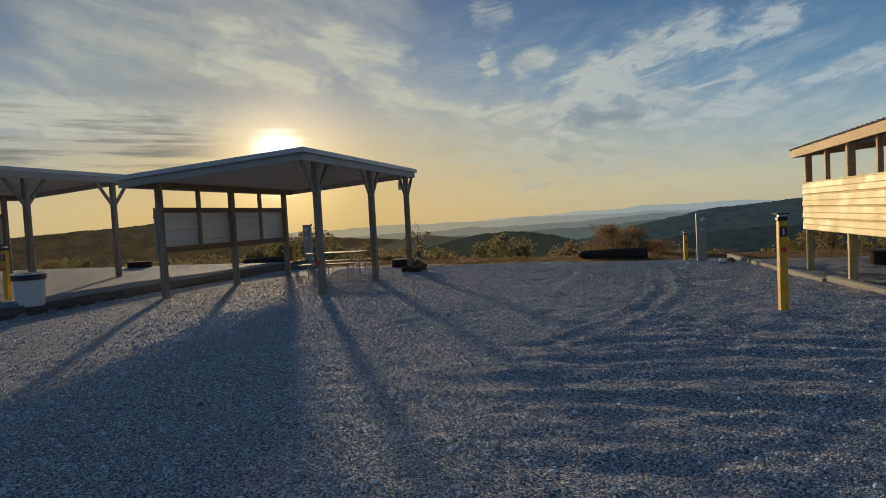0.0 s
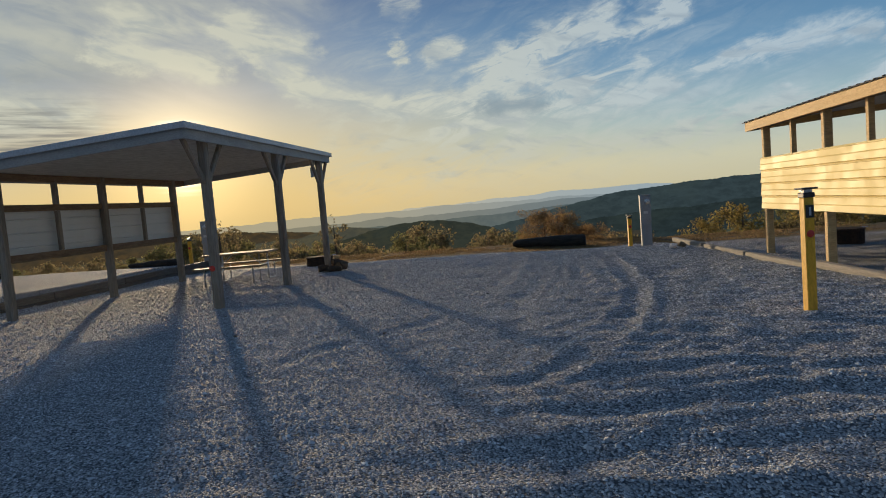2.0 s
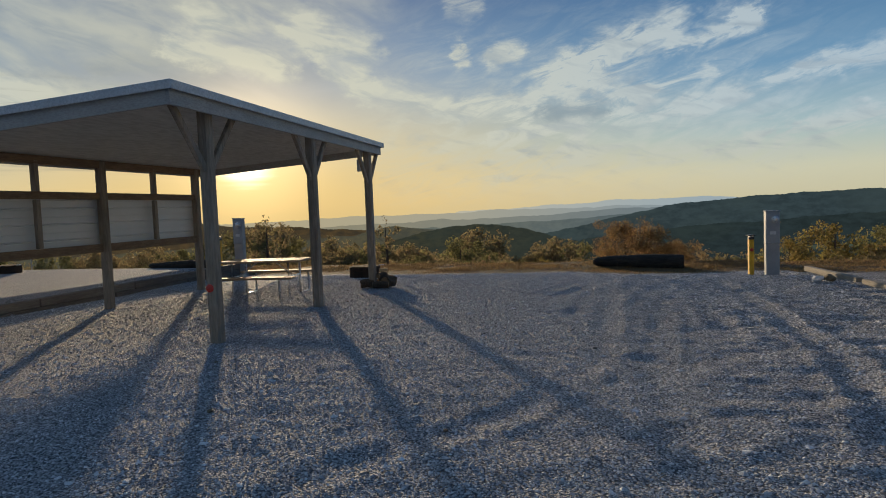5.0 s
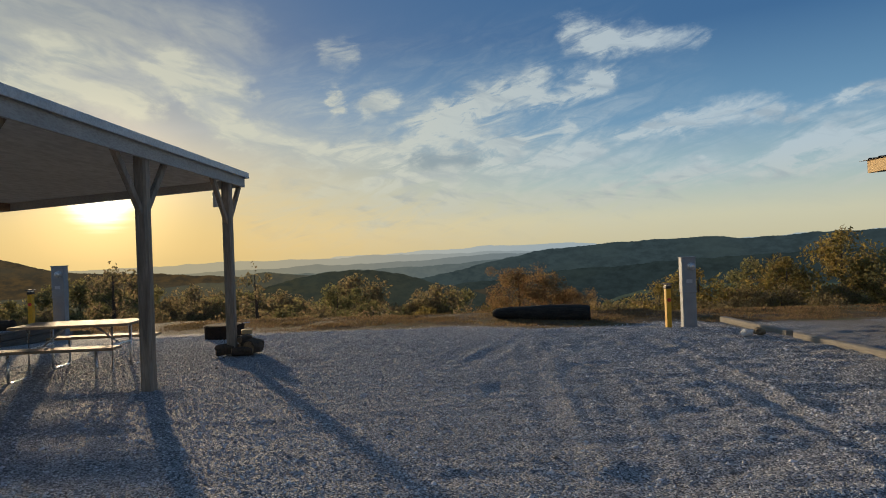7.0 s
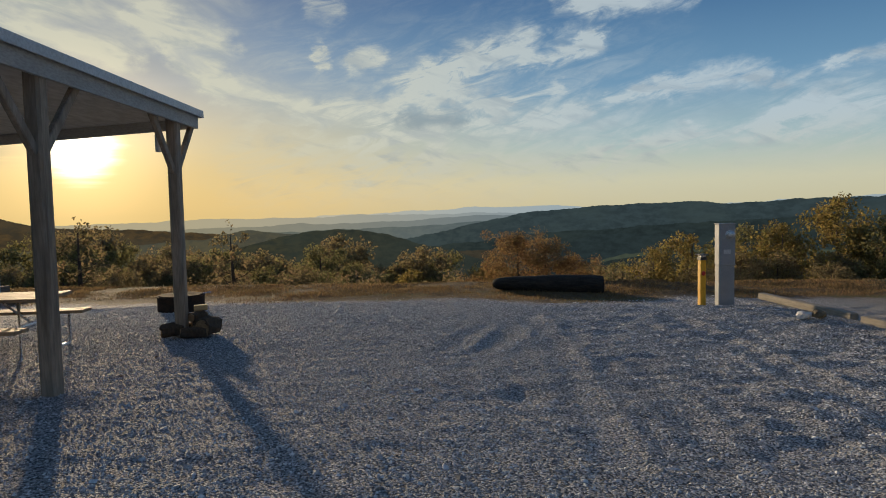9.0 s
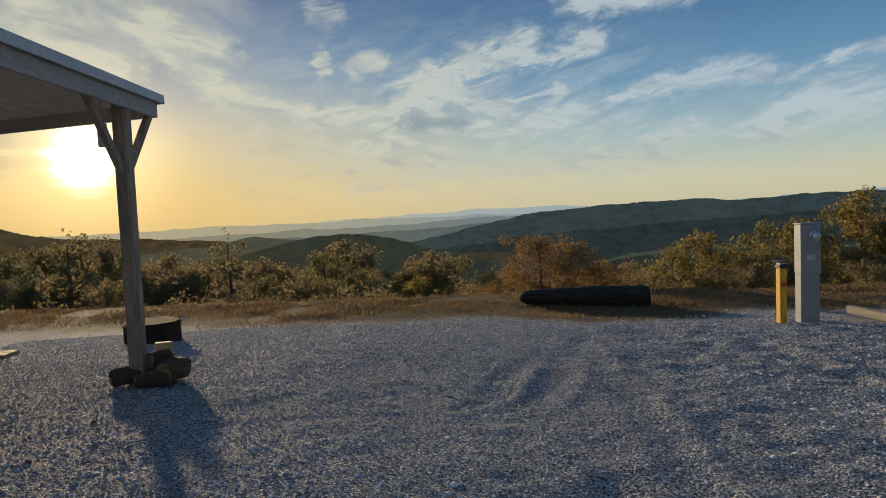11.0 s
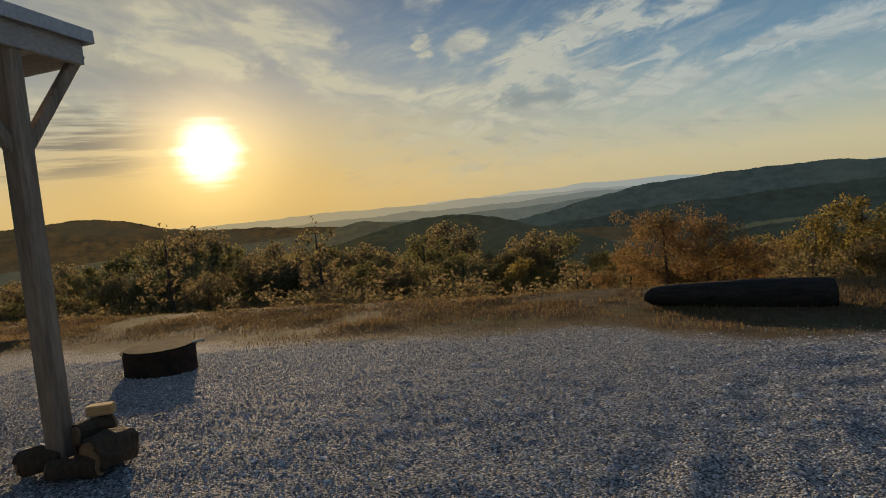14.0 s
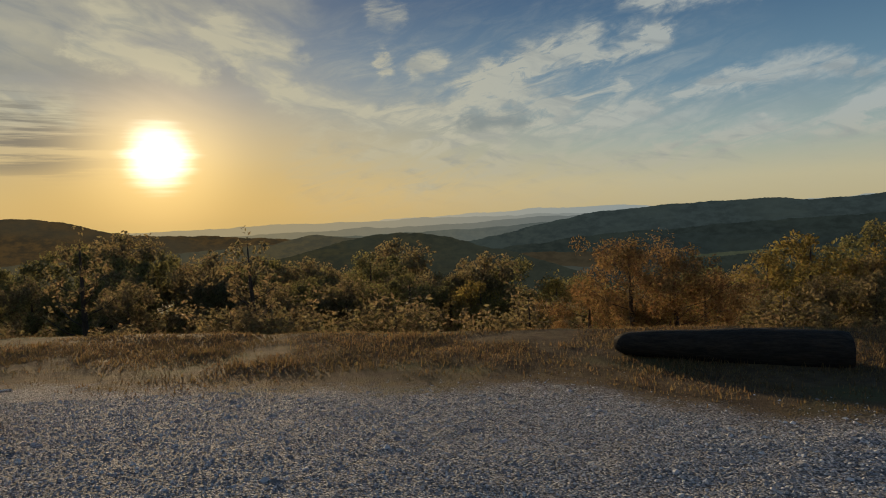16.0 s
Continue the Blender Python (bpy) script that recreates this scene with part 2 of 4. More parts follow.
ROCK = material("rock", (0.11, 0.085, 0.06), (0.19, 0.145, 0.10), 0.9, 7.0, bump=0.8, grain=40.0, object_random=0.35)
WHITEROCK = material("white_rock", (0.66, 0.64, 0.62), (0.78, 0.76, 0.74), 0.8, 8.0, bump=0.6, grain=40.0)
TIMBER = material("landscape_timber", (0.25, 0.23, 0.195), (0.32, 0.295, 0.25), 0.85, 2.0, (8, 0.8, 8), bump=0.5, grain=12.0, c=(0.30, 0.25, 0.19), object_random=0.12)
DARKROOF = material("dark_brown_roofing", (0.055, 0.045, 0.038), (0.085, 0.07, 0.058), 0.6, 2.0, bump=0.1, grain=30.0)
DARKTIMBER = material("dark_landscape_timber", (0.12, 0.105, 0.09), (0.18, 0.16, 0.135), 0.85, 2.0, (8, 0.8, 8), bump=0.5, grain=12.0, c=(0.13, 0.11, 0.09), object_random=0.12)
BIN = material("white_plastic", (0.70, 0.70, 0.68), (0.76, 0.76, 0.74), 0.45, 3.0, bump=0.05, spec=0.5)
TABLEWOOD = material("table_plank", (0.30, 0.22, 0.14), (0.40, 0.30, 0.2), 0.72, 2.0, (0.6, 8, 8), bump=0.25, grain=12.0, spec=0.25)
BARK = material("tree_bark", (0.06, 0.045, 0.035), (0.11, 0.085, 0.06), 0.9, 6.0, (3, 3, 0.8), bump=0.8, grain=20.0)
STONE = material("limestone_gravel", (0.42, 0.428, 0.44), (0.56, 0.565, 0.575), 0.85, 20.0, bump=0.3, grain=120.0, island=0.6, c=(0.40, 0.39, 0.375))


def leaf_material(name, a, b):
    m = material(name, a, b, 0.65, 0.5, bump=0.0, grain=3.0, island=0.3, spec=0.2, fleck=0.25)
    t = m.node_tree
    shader, out = t.nodes["Principled BSDF"], t.nodes["Material Output"]
    q = Graph(t)
    glow = q.node("ShaderNodeBsdfTranslucent")
    q.put(glow.inputs[0], shader.inputs["Base Color"].links[0].from_socket)
    both = q.node("ShaderNodeMixShader")
    both.inputs[0].default_value = 0.6
    q.put(both.inputs[1], shader.outputs[0])
    q.put(both.inputs[2], glow.outputs[0])
    q.put(out.inputs[0], both.outputs[0])
    return m


STRAW = leaf_material("dry_grass", (0.235, 0.16, 0.08), (0.175, 0.13, 0.065))
BARKLOG = material("firewood_bark", (0.075, 0.055, 0.038), (0.13, 0.095, 0.062), 0.9, 5.0, (8, 8, 1), bump=0.8, grain=20.0)
CUTWOOD = material("cut_firewood", (0.24, 0.16, 0.085), (0.33, 0.225, 0.125), 0.85, 12.0, bump=0.3, grain=40.0)
LEAF_RUST = leaf_material("rust_orange_leaves", (0.27, 0.165, 0.07), (0.19, 0.135, 0.06))
LEAF_GREEN = leaf_material("dull_green_leaves", (0.16, 0.16, 0.07), (0.21, 0.185, 0.075))
LEAF_GOLD = leaf_material("yellow_green_leaves", (0.30, 0.225, 0.065), (0.20, 0.165, 0.058))
LEAF_BROWN = leaf_material("brown_leaves", (0.25, 0.19, 0.10), (0.20, 0.175, 0.085))
WOODS = leaf_material("woodland_canopy", (0.10, 0.12, 0.085), (0.125, 0.13, 0.08))

# ---- the lie of the land: lot coordinates r (across) and s (towards the view) ----
TURN = -15.13
UX, UY = math.sin(radians(-TURN)), math.cos(radians(TURN))
CREST = 24.9


def lot(r, s, z=0.0, turn=0.0):
    """A pose in the rows of sites: r across, s towards the edge of the hill."""
    return pose(r * UY + s * UX, -r * UX + s * UY, z, 0, 0, TURN + turn)


def step(a, b, x):
    t = np.clip((x - a) / (b - a), 0, 1)
    return t * t * (3 - 2 * t)


def lattice(ix, iy, seed):
    h = np.sin(ix * 127.1 + iy * 311.7 + seed * 74.7) * 43758.5453
    return h - np.floor(h)


def bumps(x, y, size, seed=0.0):
    """Smooth random heights between -1 and 1."""
    x, y = np.asarray(x, float) / size, np.asarray(y, float) / size
    ix, iy = np.floor(x), np.floor(y)
    fx, fy = x - ix, y - iy
    fx, fy = fx * fx * (3 - 2 * fx), fy * fy * (3 - 2 * fy)
    a, b = lattice(ix, iy, seed), lattice(ix + 1, iy, seed)
    c, d = lattice(ix, iy + 1, seed), lattice(ix + 1, iy + 1, seed)
    return 2 * ((a * (1 - fx) + b * fx) * (1 - fy) + (c * (1 - fx) + d * fx) * fy) - 1


def groove(d):
    """The profile of a wheel rut at the distance d from its middle."""
    return -0.022 * np.exp(-(d / 0.13) ** 2) + 0.026 * np.exp(-((d - 0.24) / 0.075) ** 2) + 0.014 * np.exp(-((d + 0.24) / 0.07) ** 2)


# wheel tracks as (across, along) and their strength
TRACKS = [
    (((1.0, 19.2), (1.0, 15.5), (0.88, 12.3), (0.5, 10.1), (-0.02, 8.55), (-0.38, 7.75), (-0.62, 7.38), (-1.05, 7.05)), 1.1),
    (((-1.05, 19.4), (-1.1, 15.9), (-1.28, 14.0), (-1.42, 12.1), (-1.62, 11.1), (-2.04, 10.0), (-2.5, 9.35), (-3.15, 8.55), (-3.5, 7.8)), 0.5),
    (((0.4, 19.4), (0.27, 14.7), (0.1, 13.1), (-0.1, 12.1)), 0.5),
    (((-0.45, 15.6), (-0.55, 13.8), (-0.7, 13.2), (-0.95, 11.6), (-0.95, 8.6)), 0.4),
    (((-1.9, 18.0), (-2.2, 17.1), (-2.5, 16.3)), 0.4),
    (((-1.25, 18.4), (-1.7, 17.1), (-2.0, 16.2)), 0.45),
    (((-0.4, 18.6), (-0.85, 17.0), (-1.2, 16.2)), 0.45),
    (((-2.2, 19.2), (-1.8, 17.7), (-1.35, 16.9)), 0.2),
]


def tracks(r, s):
    """Height of the wheel tracks."""
    out = np.zeros_like(r)
    close = (np.abs(r) < 5) & (s > 6) & (s < 21)
    rr, ss = r[close], s[close]
    total_ = np.zeros_like(rr)
    waver = 0.05 * bumps(rr, ss, 0.9, 8) + 0.03 * bumps(rr, ss, 0.3, 9)
    for line, gain in TRACKS:
        best, signed, along = np.full_like(rr, 9.0), np.full_like(rr, 9.0), np.zeros_like(rr)
        done, whole = 0.0, sum(math.dist(a, b) for a, b in zip(line, line[1:]))
        for (r0, s0), (r1, s1) in zip(line, line[1:]):
            span = math.hypot(r1 - r0, s1 - s0)
            ur, us = (r1 - r0) / span, (s1 - s0) / span
            t = np.clip((rr - r0) * ur + (ss - s0) * us, 0, span)
            d = np.hypot(rr - r0 - t * ur, ss - s0 - t * us)
            side = np.sign((ss - s0) * ur - (rr - r0) * us)
            nearer = d < best
            best = np.where(nearer, d, best)
            signed = np.where(nearer, d * side, signed)
            along = np.where(nearer, done + t, along)
            done += span
        fade = step(0, 0.5, along) * step(whole, whole - 0.5, along)
        total_ = total_ + gain * fade * groove(signed + waver) * (0.75 + 0.5 * bumps(rr, ss, 0.8, 21))
    out[close] = total_
    return out


# hills: azimuth, distance, elevation of the top, half width in degrees, half depth in metres
HILLS = []


def land(x, y):
    """Height of the ground."""
    x, y = np.asarray(x, float), np.asarray(y, float)
    s, r = x * UX + y * UY, x * UY - y * UX
    far = np.hypot(x, y)
    lane = step(60, 20, far)
    z = (-0.007 * np.clip(x, -20, 25) + 0.001 * np.clip(y, -10, 30)) * lane
    z = z + 0.14 * np.exp(-((x - 4.6) ** 2 + (y - 8.0) ** 2) / 14) + 0.09 * np.exp(-((x + 3.5) ** 2 + (y - 13.2) ** 2) / 22)
    z = z + 0.012 * bumps(x, y, 2.3, 1) * lane + 0.008 * bumps(x, y, 0.7, 2) * lane
    z = z - 0.15 * step(18.5, 22.5, s)
    z = z + 0.30 * step(-11.05, -11.15, r) * step(23.8, 20.0, s)
    z = z - 0.06 * step(0.0, 0.1, r - 3.35 - 0.075 * (20 - s)) * step(-20, 0, s)
    z = z + tracks(r, s)
    for s0 in (5.2, 5.8, 6.53, 7.15):
        z = z + 0.6 * groove(s - s0 + 0.22 * bumps(x, y, 1.3, s0)) * step(-2.2, 0.2, r) * step(4.4, 3.4, r)
    # loose stone pushed into low cross ridges, roughest towards the meter box
    strong = (0.35 + 0.65 * step(-1.6, 0.6, r)) * step(21.5, 19.5, s) * step(-9, -4, r) * lane
    z = z + strong * (0.016 * bumps(0.55 * r + 0.2 * s, s, 0.24, 17) + 0.014 * bumps(0.7 * r, s, 0.13, 23) + 0.012 * bumps(r, s, 0.5, 19))
    z = z - 0.04 * np.exp(-((r + 1.76) / 0.13) ** 2 - ((s - 14.7) / 0.22) ** 2) + 0.012 * np.exp(-((r + 1.6) / 0.2) ** 2 - ((s - 15.1) / 0.12) ** 2)
    # over the edge
    d = np.maximum(s - CREST - 0.12 * bumps(x, y, 3.0, 5), 0)
    z = z - 46 * (1 - np.exp(-d / 150)) - 0.06 * np.minimum(d, 14) - 0.065 * np.maximum(d - 260, 0) + 0.018 * bumps(x, y, 0.6, 6) * step(21, 23, s) * lane
    azimuth = np.degrees(np.arctan2(x, y))
    lift = np.zeros_like(z)
    for a, dist, top, wa, wd in HILLS:
        peak = 1.6 + dist * math.tan(radians(top))
        k = np.exp(-((azimuth - a) / wa) ** 2 * 0.7 - ((far - dist) / wd) ** 2 * 0.7)
        lift = np.maximum(lift, (peak - z) * k)
    rough = 3.0 * bumps(x, y, 90, 11) + 1.2 * bumps(x, y, 35, 12)
    return z + (lift + rough) * step(120, 220, far) * step(0, 60, s - CREST)


def border(x, y):
    """Where the gravel gives way to earth, along the lot."""
    r = x * UY - y * UX
    return 21.75 - 1.1 * step(2.3, 0.7, np.abs(r - 0.15))


def height(x, y):
    return float(land(np.array([x]), np.array([y]))[0])


def on_lot(r, s, sink=0.0, turn=0.0):
    m = lot(r, s, 0, turn)
    m.translation.z = height(m.translation.x, m.translation.y) - sink
    return m


# ---- mesh helpers ----


def mesh_from(name, verts, faces, mat, smooth=False):
    me = bpy.data.meshes.new(name)
    verts, faces = np.asarray(verts, np.float32), np.asarray(faces, np.int32)
    k = faces.shape[1]
    me.vertices.add(len(verts))
    me.vertices.foreach_set("co", verts.ravel())
    me.loops.add(faces.size)
    me.loops.foreach_set("vertex_index", faces.ravel())
    me.polygons.add(len(faces))
    me.polygons.foreach_set("loop_start", np.arange(0, faces.size, k, dtype=np.int32))
    me.polygons.foreach_set("use_smooth", np.full(len(faces), smooth))
    me.materials.append(mat)
    me.update(calc_edges=True)
    return me


def thing(name, m, label, category, group="", kind=""):
    ob = new(name)
    ob.empty_display_size = 0.2
    ob.matrix_world = m
    return tagged(ob, label, category, group, kind)


def finish(bm, name, mat, smooth=False):
    me = bpy.data.meshes.new(name)
    bmesh.ops.recalc_face_normals(bm, faces=bm.faces)
    bm.to_mesh(me)
    bm.free()
    for p in me.polygons:
        p.use_smooth = smooth
    me.materials.append(mat)
    return me


def part(name, bm, mat, parent, label="", smooth=False):
    ob = new(name, bm if isinstance(bm, bpy.types.Mesh) else finish(bm, name, mat, smooth))
    ob.parent = parent
    return tagged(ob, label)


def box(size, at=(0, 0, 0), bevel=0.006, turn=(0, 0, 0), bm=None):
    bm = bm or bmesh.new()
    m = pose(*at, *turn) @ Matrix.Diagonal((*size, 1))
    made = bmesh.ops.create_cube(bm, size=1, matrix=m)["verts"]
    if bevel:
        edges = list({e for v in made for e in v.link_edges})
        bmesh.ops.bevel(bm, geom=edges, offset=bevel, segments=1, affect="EDGES")
    return bm


def stick(a, b, w, h, bevel=0.006, bm=None):
    """A beam of section w x h from a to b."""
    a, b = Vector(a), Vector(b)
    q = (b - a).to_track_quat("X", "Z")
    bm = bm or bmesh.new()
    m = Matrix.Translation((a + b) / 2) @ q.to_matrix().to_4x4() @ Matrix.Diagonal(((b - a).length, w, h, 1))
    made = bmesh.ops.create_cube(bm, size=1, matrix=m)["verts"]
    if bevel:
        edges = list({e for v in made for e in v.link_edges})
        bmesh.ops.bevel(bm, geom=edges, offset=bevel, segments=1, affect="EDGES")
    return bm


def lathe(profile, n=28, bm=None, at=(0, 0, 0)):
    """A turned body from (radius, height) pairs."""
    bm = bm or bmesh.new()
    rings = []
    for rad, z in profile:
        rings.append([bm.verts.new((at[0] + rad * math.cos(2 * math.pi * k / n), at[1] + rad * math.sin(2 * math.pi * k / n), at[2] + z)) for k in range(n)])
    for lo, hi in zip(rings, rings[1:]):
        for k in range(n):
            bm.faces.new((lo[k], lo[(k + 1) % n], hi[(k + 1) % n], hi[k]))
    for ring in (rings[0], rings[-1]):
        bm.faces.new(ring)
    return bm


def tube(points, radii, n=8, bm=None):
    bm = bm or bmesh.new()
    rings = []
    points = [Vector(p) for p in points]
    for k, p in enumerate(points):
        d = (points[min(k + 1, len(points) - 1)] - points[max(k - 1, 0)]).normalized()
        q = d.to_track_quat("Z", "X").to_matrix()
        rings.append([bm.verts.new(p + q @ Vector((radii[k] * math.cos(2 * math.pi * j / n), radii[k] * math.sin(2 * math.pi * j / n), 0))) for j in range(n)])
    for lo, hi in zip(rings, rings[1:]):
        for k in range(n):
            bm.faces.new((lo[k], lo[(k + 1) % n], hi[(k + 1) % n], hi[k]))
    bm.faces.new(rings[0])
    bm.faces.new(rings[-1])
    return bm


def lump(rx, ry, rz, seed, rough=0.22, cuts=2):
    """An uneven stone."""
    bm = bmesh.new()
    bmesh.ops.create_icosphere(bm, subdivisions=cuts, radius=1)
    for v in bm.verts:
        k = 1 + rough * noise.noise(v.co * 1.3 + Vector((seed * 3.1, seed, 0))) + 0.4 * rough * noise.noise(v.co * 3.5 + Vector((0, seed, 5)))
        v.co = Vector((v.co.x * rx * k, v.co.y * ry * k, v.co.z * rz * k))
    return bm


# ---- ground: one sheet to the horizon ----
def graded(lo, hi, fine, reach, growth):
    mid = list(np.arange(lo, hi, fine))
    d, out, inn = fine, [], []
    x = mid[-1]
    while x < reach:
        d *= growth
        x += d
        out.append(x)
    d, x = fine, lo
    while x > -reach:
        d *= growth
        x -= d
        inn.append(x)
    return np.array(inn[::-1] + mid + out)


gx, gy = graded(-5.5, 8.5, 0.045, 4600, 1.05), graded(2.5, 24.0, 0.05, 4600, 1.05)
X, Y = np.meshgrid(gx, gy)
Z = land(X, Y)
nx, ny = len(gx), len(gy)
idx = np.arange(nx * ny).reshape(ny, nx)
quads = np.stack([idx[:-1, :-1], idx[:-1, 1:], idx[1:, 1:], idx[1:, :-1]], -1).reshape(-1, 4)


def ground_material():
    m = bpy.data.materials.new("gravel_grass_and_woodland_floor")
    m.use_nodes = True
    q = Graph(m.node_tree)
    shader = m.node_tree.nodes["Principled BSDF"]
    at = q.node("ShaderNodeTexCoord").outputs["Object"]
    s = q.vec("DOT_PRODUCT", at, (UX, UY, 0))
    r = q.vec("DOT_PRODUCT", at, (UY, -UX, 0))
    big, mid, fine = q.noise(at, 0.45, 4.0), q.noise(at, 5.0, 5.0, 0.65), q.noise(at, 55.0, 3.0, 0.7)
    cell = q.node("ShaderNodeTexVoronoi")
    q.put(cell.inputs["Vector"], at)
    cell.inputs["Scale"].default_value = 58.0
    tone = q.xyz(cell.outputs["Color"])[0]
    gravel = q.mix(tone, (0.25, 0.258, 0.270), (0.60, 0.61, 0.625))
    gravel = q.mix(q.math("MULTIPLY", q.smooth(mid, 0.5, 0.75), 0.4), gravel, (0.27, 0.255, 0.24))
    gravel = q.mix(q.math("MULTIPLY", q.smooth(big, 0.45, 0.7), 0.25), gravel, (0.36, 0.355, 0.345))
    # gaps between chips darkened: the shade among stones is put into the colour
    gravel = q.mix(q.smooth(cell.outputs["Distance"], 0.38, 0.75), gravel, (0.09, 0.092, 0.098))
    soil = q.mix(q.smooth(mid, 0.35, 0.65), (0.085, 0.062, 0.038), (0.14, 0.105, 0.058))
    soil = q.mix(q.smooth(big, 0.5, 0.65), soil, (0.10, 0.10, 0.045))
    floor = q.mix(q.smooth(q.noise(at, 0.03, 6.0, 0.7), 0.35, 0.65), (0.06, 0.062, 0.03), (0.09, 0.072, 0.036))
    field = q.math("MULTIPLY", q.smooth(q.noise(at, 0.006, 2.0), 0.60, 0.64), q.smooth(s, 300.0, 400.0))
    floor = q.mix(field, floor, (0.12, 0.13, 0.05))
    wobble = q.math("ADD", s, q.math("ADD", q.math("MULTIPLY", q.math("SUBTRACT", big, 0.5), 1.6), q.math("MULTIPLY", q.math("SUBTRACT", mid, 0.5), 1.2)))
    bay = q.smooth(q.math("ABSOLUTE", q.math("SUBTRACT", r, 0.15)), 2.3, 0.7, 0.0, 1.1)
    colour = q.mix(q.smooth(q.math("ADD", wobble, bay), 21.4, 22.2), gravel, soil)
    colour = q.mix(q.smooth(s, 25.5, 30.0), colour, floor)
    # the neighbouring site to one side is earthier
    colour = q.mix(q.math("MULTIPLY", q.smooth(r, 4.0, 6.5), q.math("MULTIPLY", q.smooth(big, 0.35, 0.6), 0.6)), colour, soil)
    q.put(shader.inputs["Base Color"], colour)
    shader.inputs["Roughness"].default_value = 0.92
    shader.inputs["Specular IOR Level"].default_value = 0.15
    n = q.node("ShaderNodeBump")
    n.inputs["Strength"].default_value, n.inputs["Distance"].default_value = 1.0, 0.02
    q.put(n.inputs["Height"], q.math("ADD", q.math("MULTIPLY", cell.outputs["Distance"], -0.9), q.math("MULTIPLY", fine, 0.6)))
    q.put(shader.inputs["Normal"], n.outputs[0])
    return m


ground = new("ground", mesh_from("ground", np.stack([X, Y, Z], -1).reshape(-1, 3), quads, ground_material(), True))
tagged(ground, "grey gravel lot with wheel ruts, dry grass edge and wooded hills", "ground", kind="structure")

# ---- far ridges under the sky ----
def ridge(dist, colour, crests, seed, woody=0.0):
    """Ridge across the valley, glowing with painted evening haze that warms below the sun."""
    m = bpy.data.materials.new("painted_haze_glow")
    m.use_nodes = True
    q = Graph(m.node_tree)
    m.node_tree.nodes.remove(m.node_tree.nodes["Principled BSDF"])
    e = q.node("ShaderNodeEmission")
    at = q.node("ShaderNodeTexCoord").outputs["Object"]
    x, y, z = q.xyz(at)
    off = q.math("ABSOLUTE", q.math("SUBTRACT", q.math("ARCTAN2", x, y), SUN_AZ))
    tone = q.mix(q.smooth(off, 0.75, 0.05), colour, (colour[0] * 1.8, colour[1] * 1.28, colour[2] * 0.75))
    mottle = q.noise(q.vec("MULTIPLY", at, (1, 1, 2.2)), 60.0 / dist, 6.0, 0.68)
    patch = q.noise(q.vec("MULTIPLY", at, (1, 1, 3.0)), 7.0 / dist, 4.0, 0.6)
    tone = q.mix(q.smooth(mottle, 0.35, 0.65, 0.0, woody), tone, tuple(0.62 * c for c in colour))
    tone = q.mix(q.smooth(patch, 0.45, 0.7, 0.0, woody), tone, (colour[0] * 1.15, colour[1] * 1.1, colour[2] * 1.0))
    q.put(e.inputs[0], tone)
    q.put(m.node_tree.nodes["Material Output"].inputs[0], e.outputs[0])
    a = np.radians(np.arange(-75, 80, 0.06))
    d = np.degrees(a)
    k = np.array(crests)
    top = np.interp(d, k[:, 0], k[:, 1])
    soft = np.hanning(61)
    top = np.convolve(np.pad(top, 30, mode="edge"), soft / soft.sum(), "valid")
    top = top + 0.10 * bumps(d, 0 * a, 2.6, seed) + 0.05 * bumps(d, 0 * a, 0.9, seed + 5) + 0.025 * bumps(d, 0 * a, 0.35, seed + 1) + woody * 0.06 * np.abs(bumps(d, 0 * a, 0.17, seed + 2))
    zt = 1.6 + dist * np.tan(np.radians(top))
    x, y = dist * np.sin(a), dist * np.cos(a)
    front = np.stack([x * 0.93, y * 0.93, np.full_like(x, -dist * 0.13)], -1)
    crest = np.stack([x, y, zt], -1)
    rear = np.stack([x * 1.03, y * 1.03, np.full_like(x, -dist * 0.13)], -1)
    n = len(a)
    k = np.arange(n - 1)
    faces = np.concatenate([np.stack([k, k + 1, n + k + 1, n + k], -1), np.stack([n + k, n + k + 1, 2 * n + k + 1, 2 * n + k], -1)])
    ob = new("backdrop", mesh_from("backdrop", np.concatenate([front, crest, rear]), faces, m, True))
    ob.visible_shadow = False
    return tagged(ob, "wooded ridge far across the valley with painted glowing haze", "hills", kind="structure")


# crest lines as (bearing, elevation); emitted colour pales with distance to paint the haze
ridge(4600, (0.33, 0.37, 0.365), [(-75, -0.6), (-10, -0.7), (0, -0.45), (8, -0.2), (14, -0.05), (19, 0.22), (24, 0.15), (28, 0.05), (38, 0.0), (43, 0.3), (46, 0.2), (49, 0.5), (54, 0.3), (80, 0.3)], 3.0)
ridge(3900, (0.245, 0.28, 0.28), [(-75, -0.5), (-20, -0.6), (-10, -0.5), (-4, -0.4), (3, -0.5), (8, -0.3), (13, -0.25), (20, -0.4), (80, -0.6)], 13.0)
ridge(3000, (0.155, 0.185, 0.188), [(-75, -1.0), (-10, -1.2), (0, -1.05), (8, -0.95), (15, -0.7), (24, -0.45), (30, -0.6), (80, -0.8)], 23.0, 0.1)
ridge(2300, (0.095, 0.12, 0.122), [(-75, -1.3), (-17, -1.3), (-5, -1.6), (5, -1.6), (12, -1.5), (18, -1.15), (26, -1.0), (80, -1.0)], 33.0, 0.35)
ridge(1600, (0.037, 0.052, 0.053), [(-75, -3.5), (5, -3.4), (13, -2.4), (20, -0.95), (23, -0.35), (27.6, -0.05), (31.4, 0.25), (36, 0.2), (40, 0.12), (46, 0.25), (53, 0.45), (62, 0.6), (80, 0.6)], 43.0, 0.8)
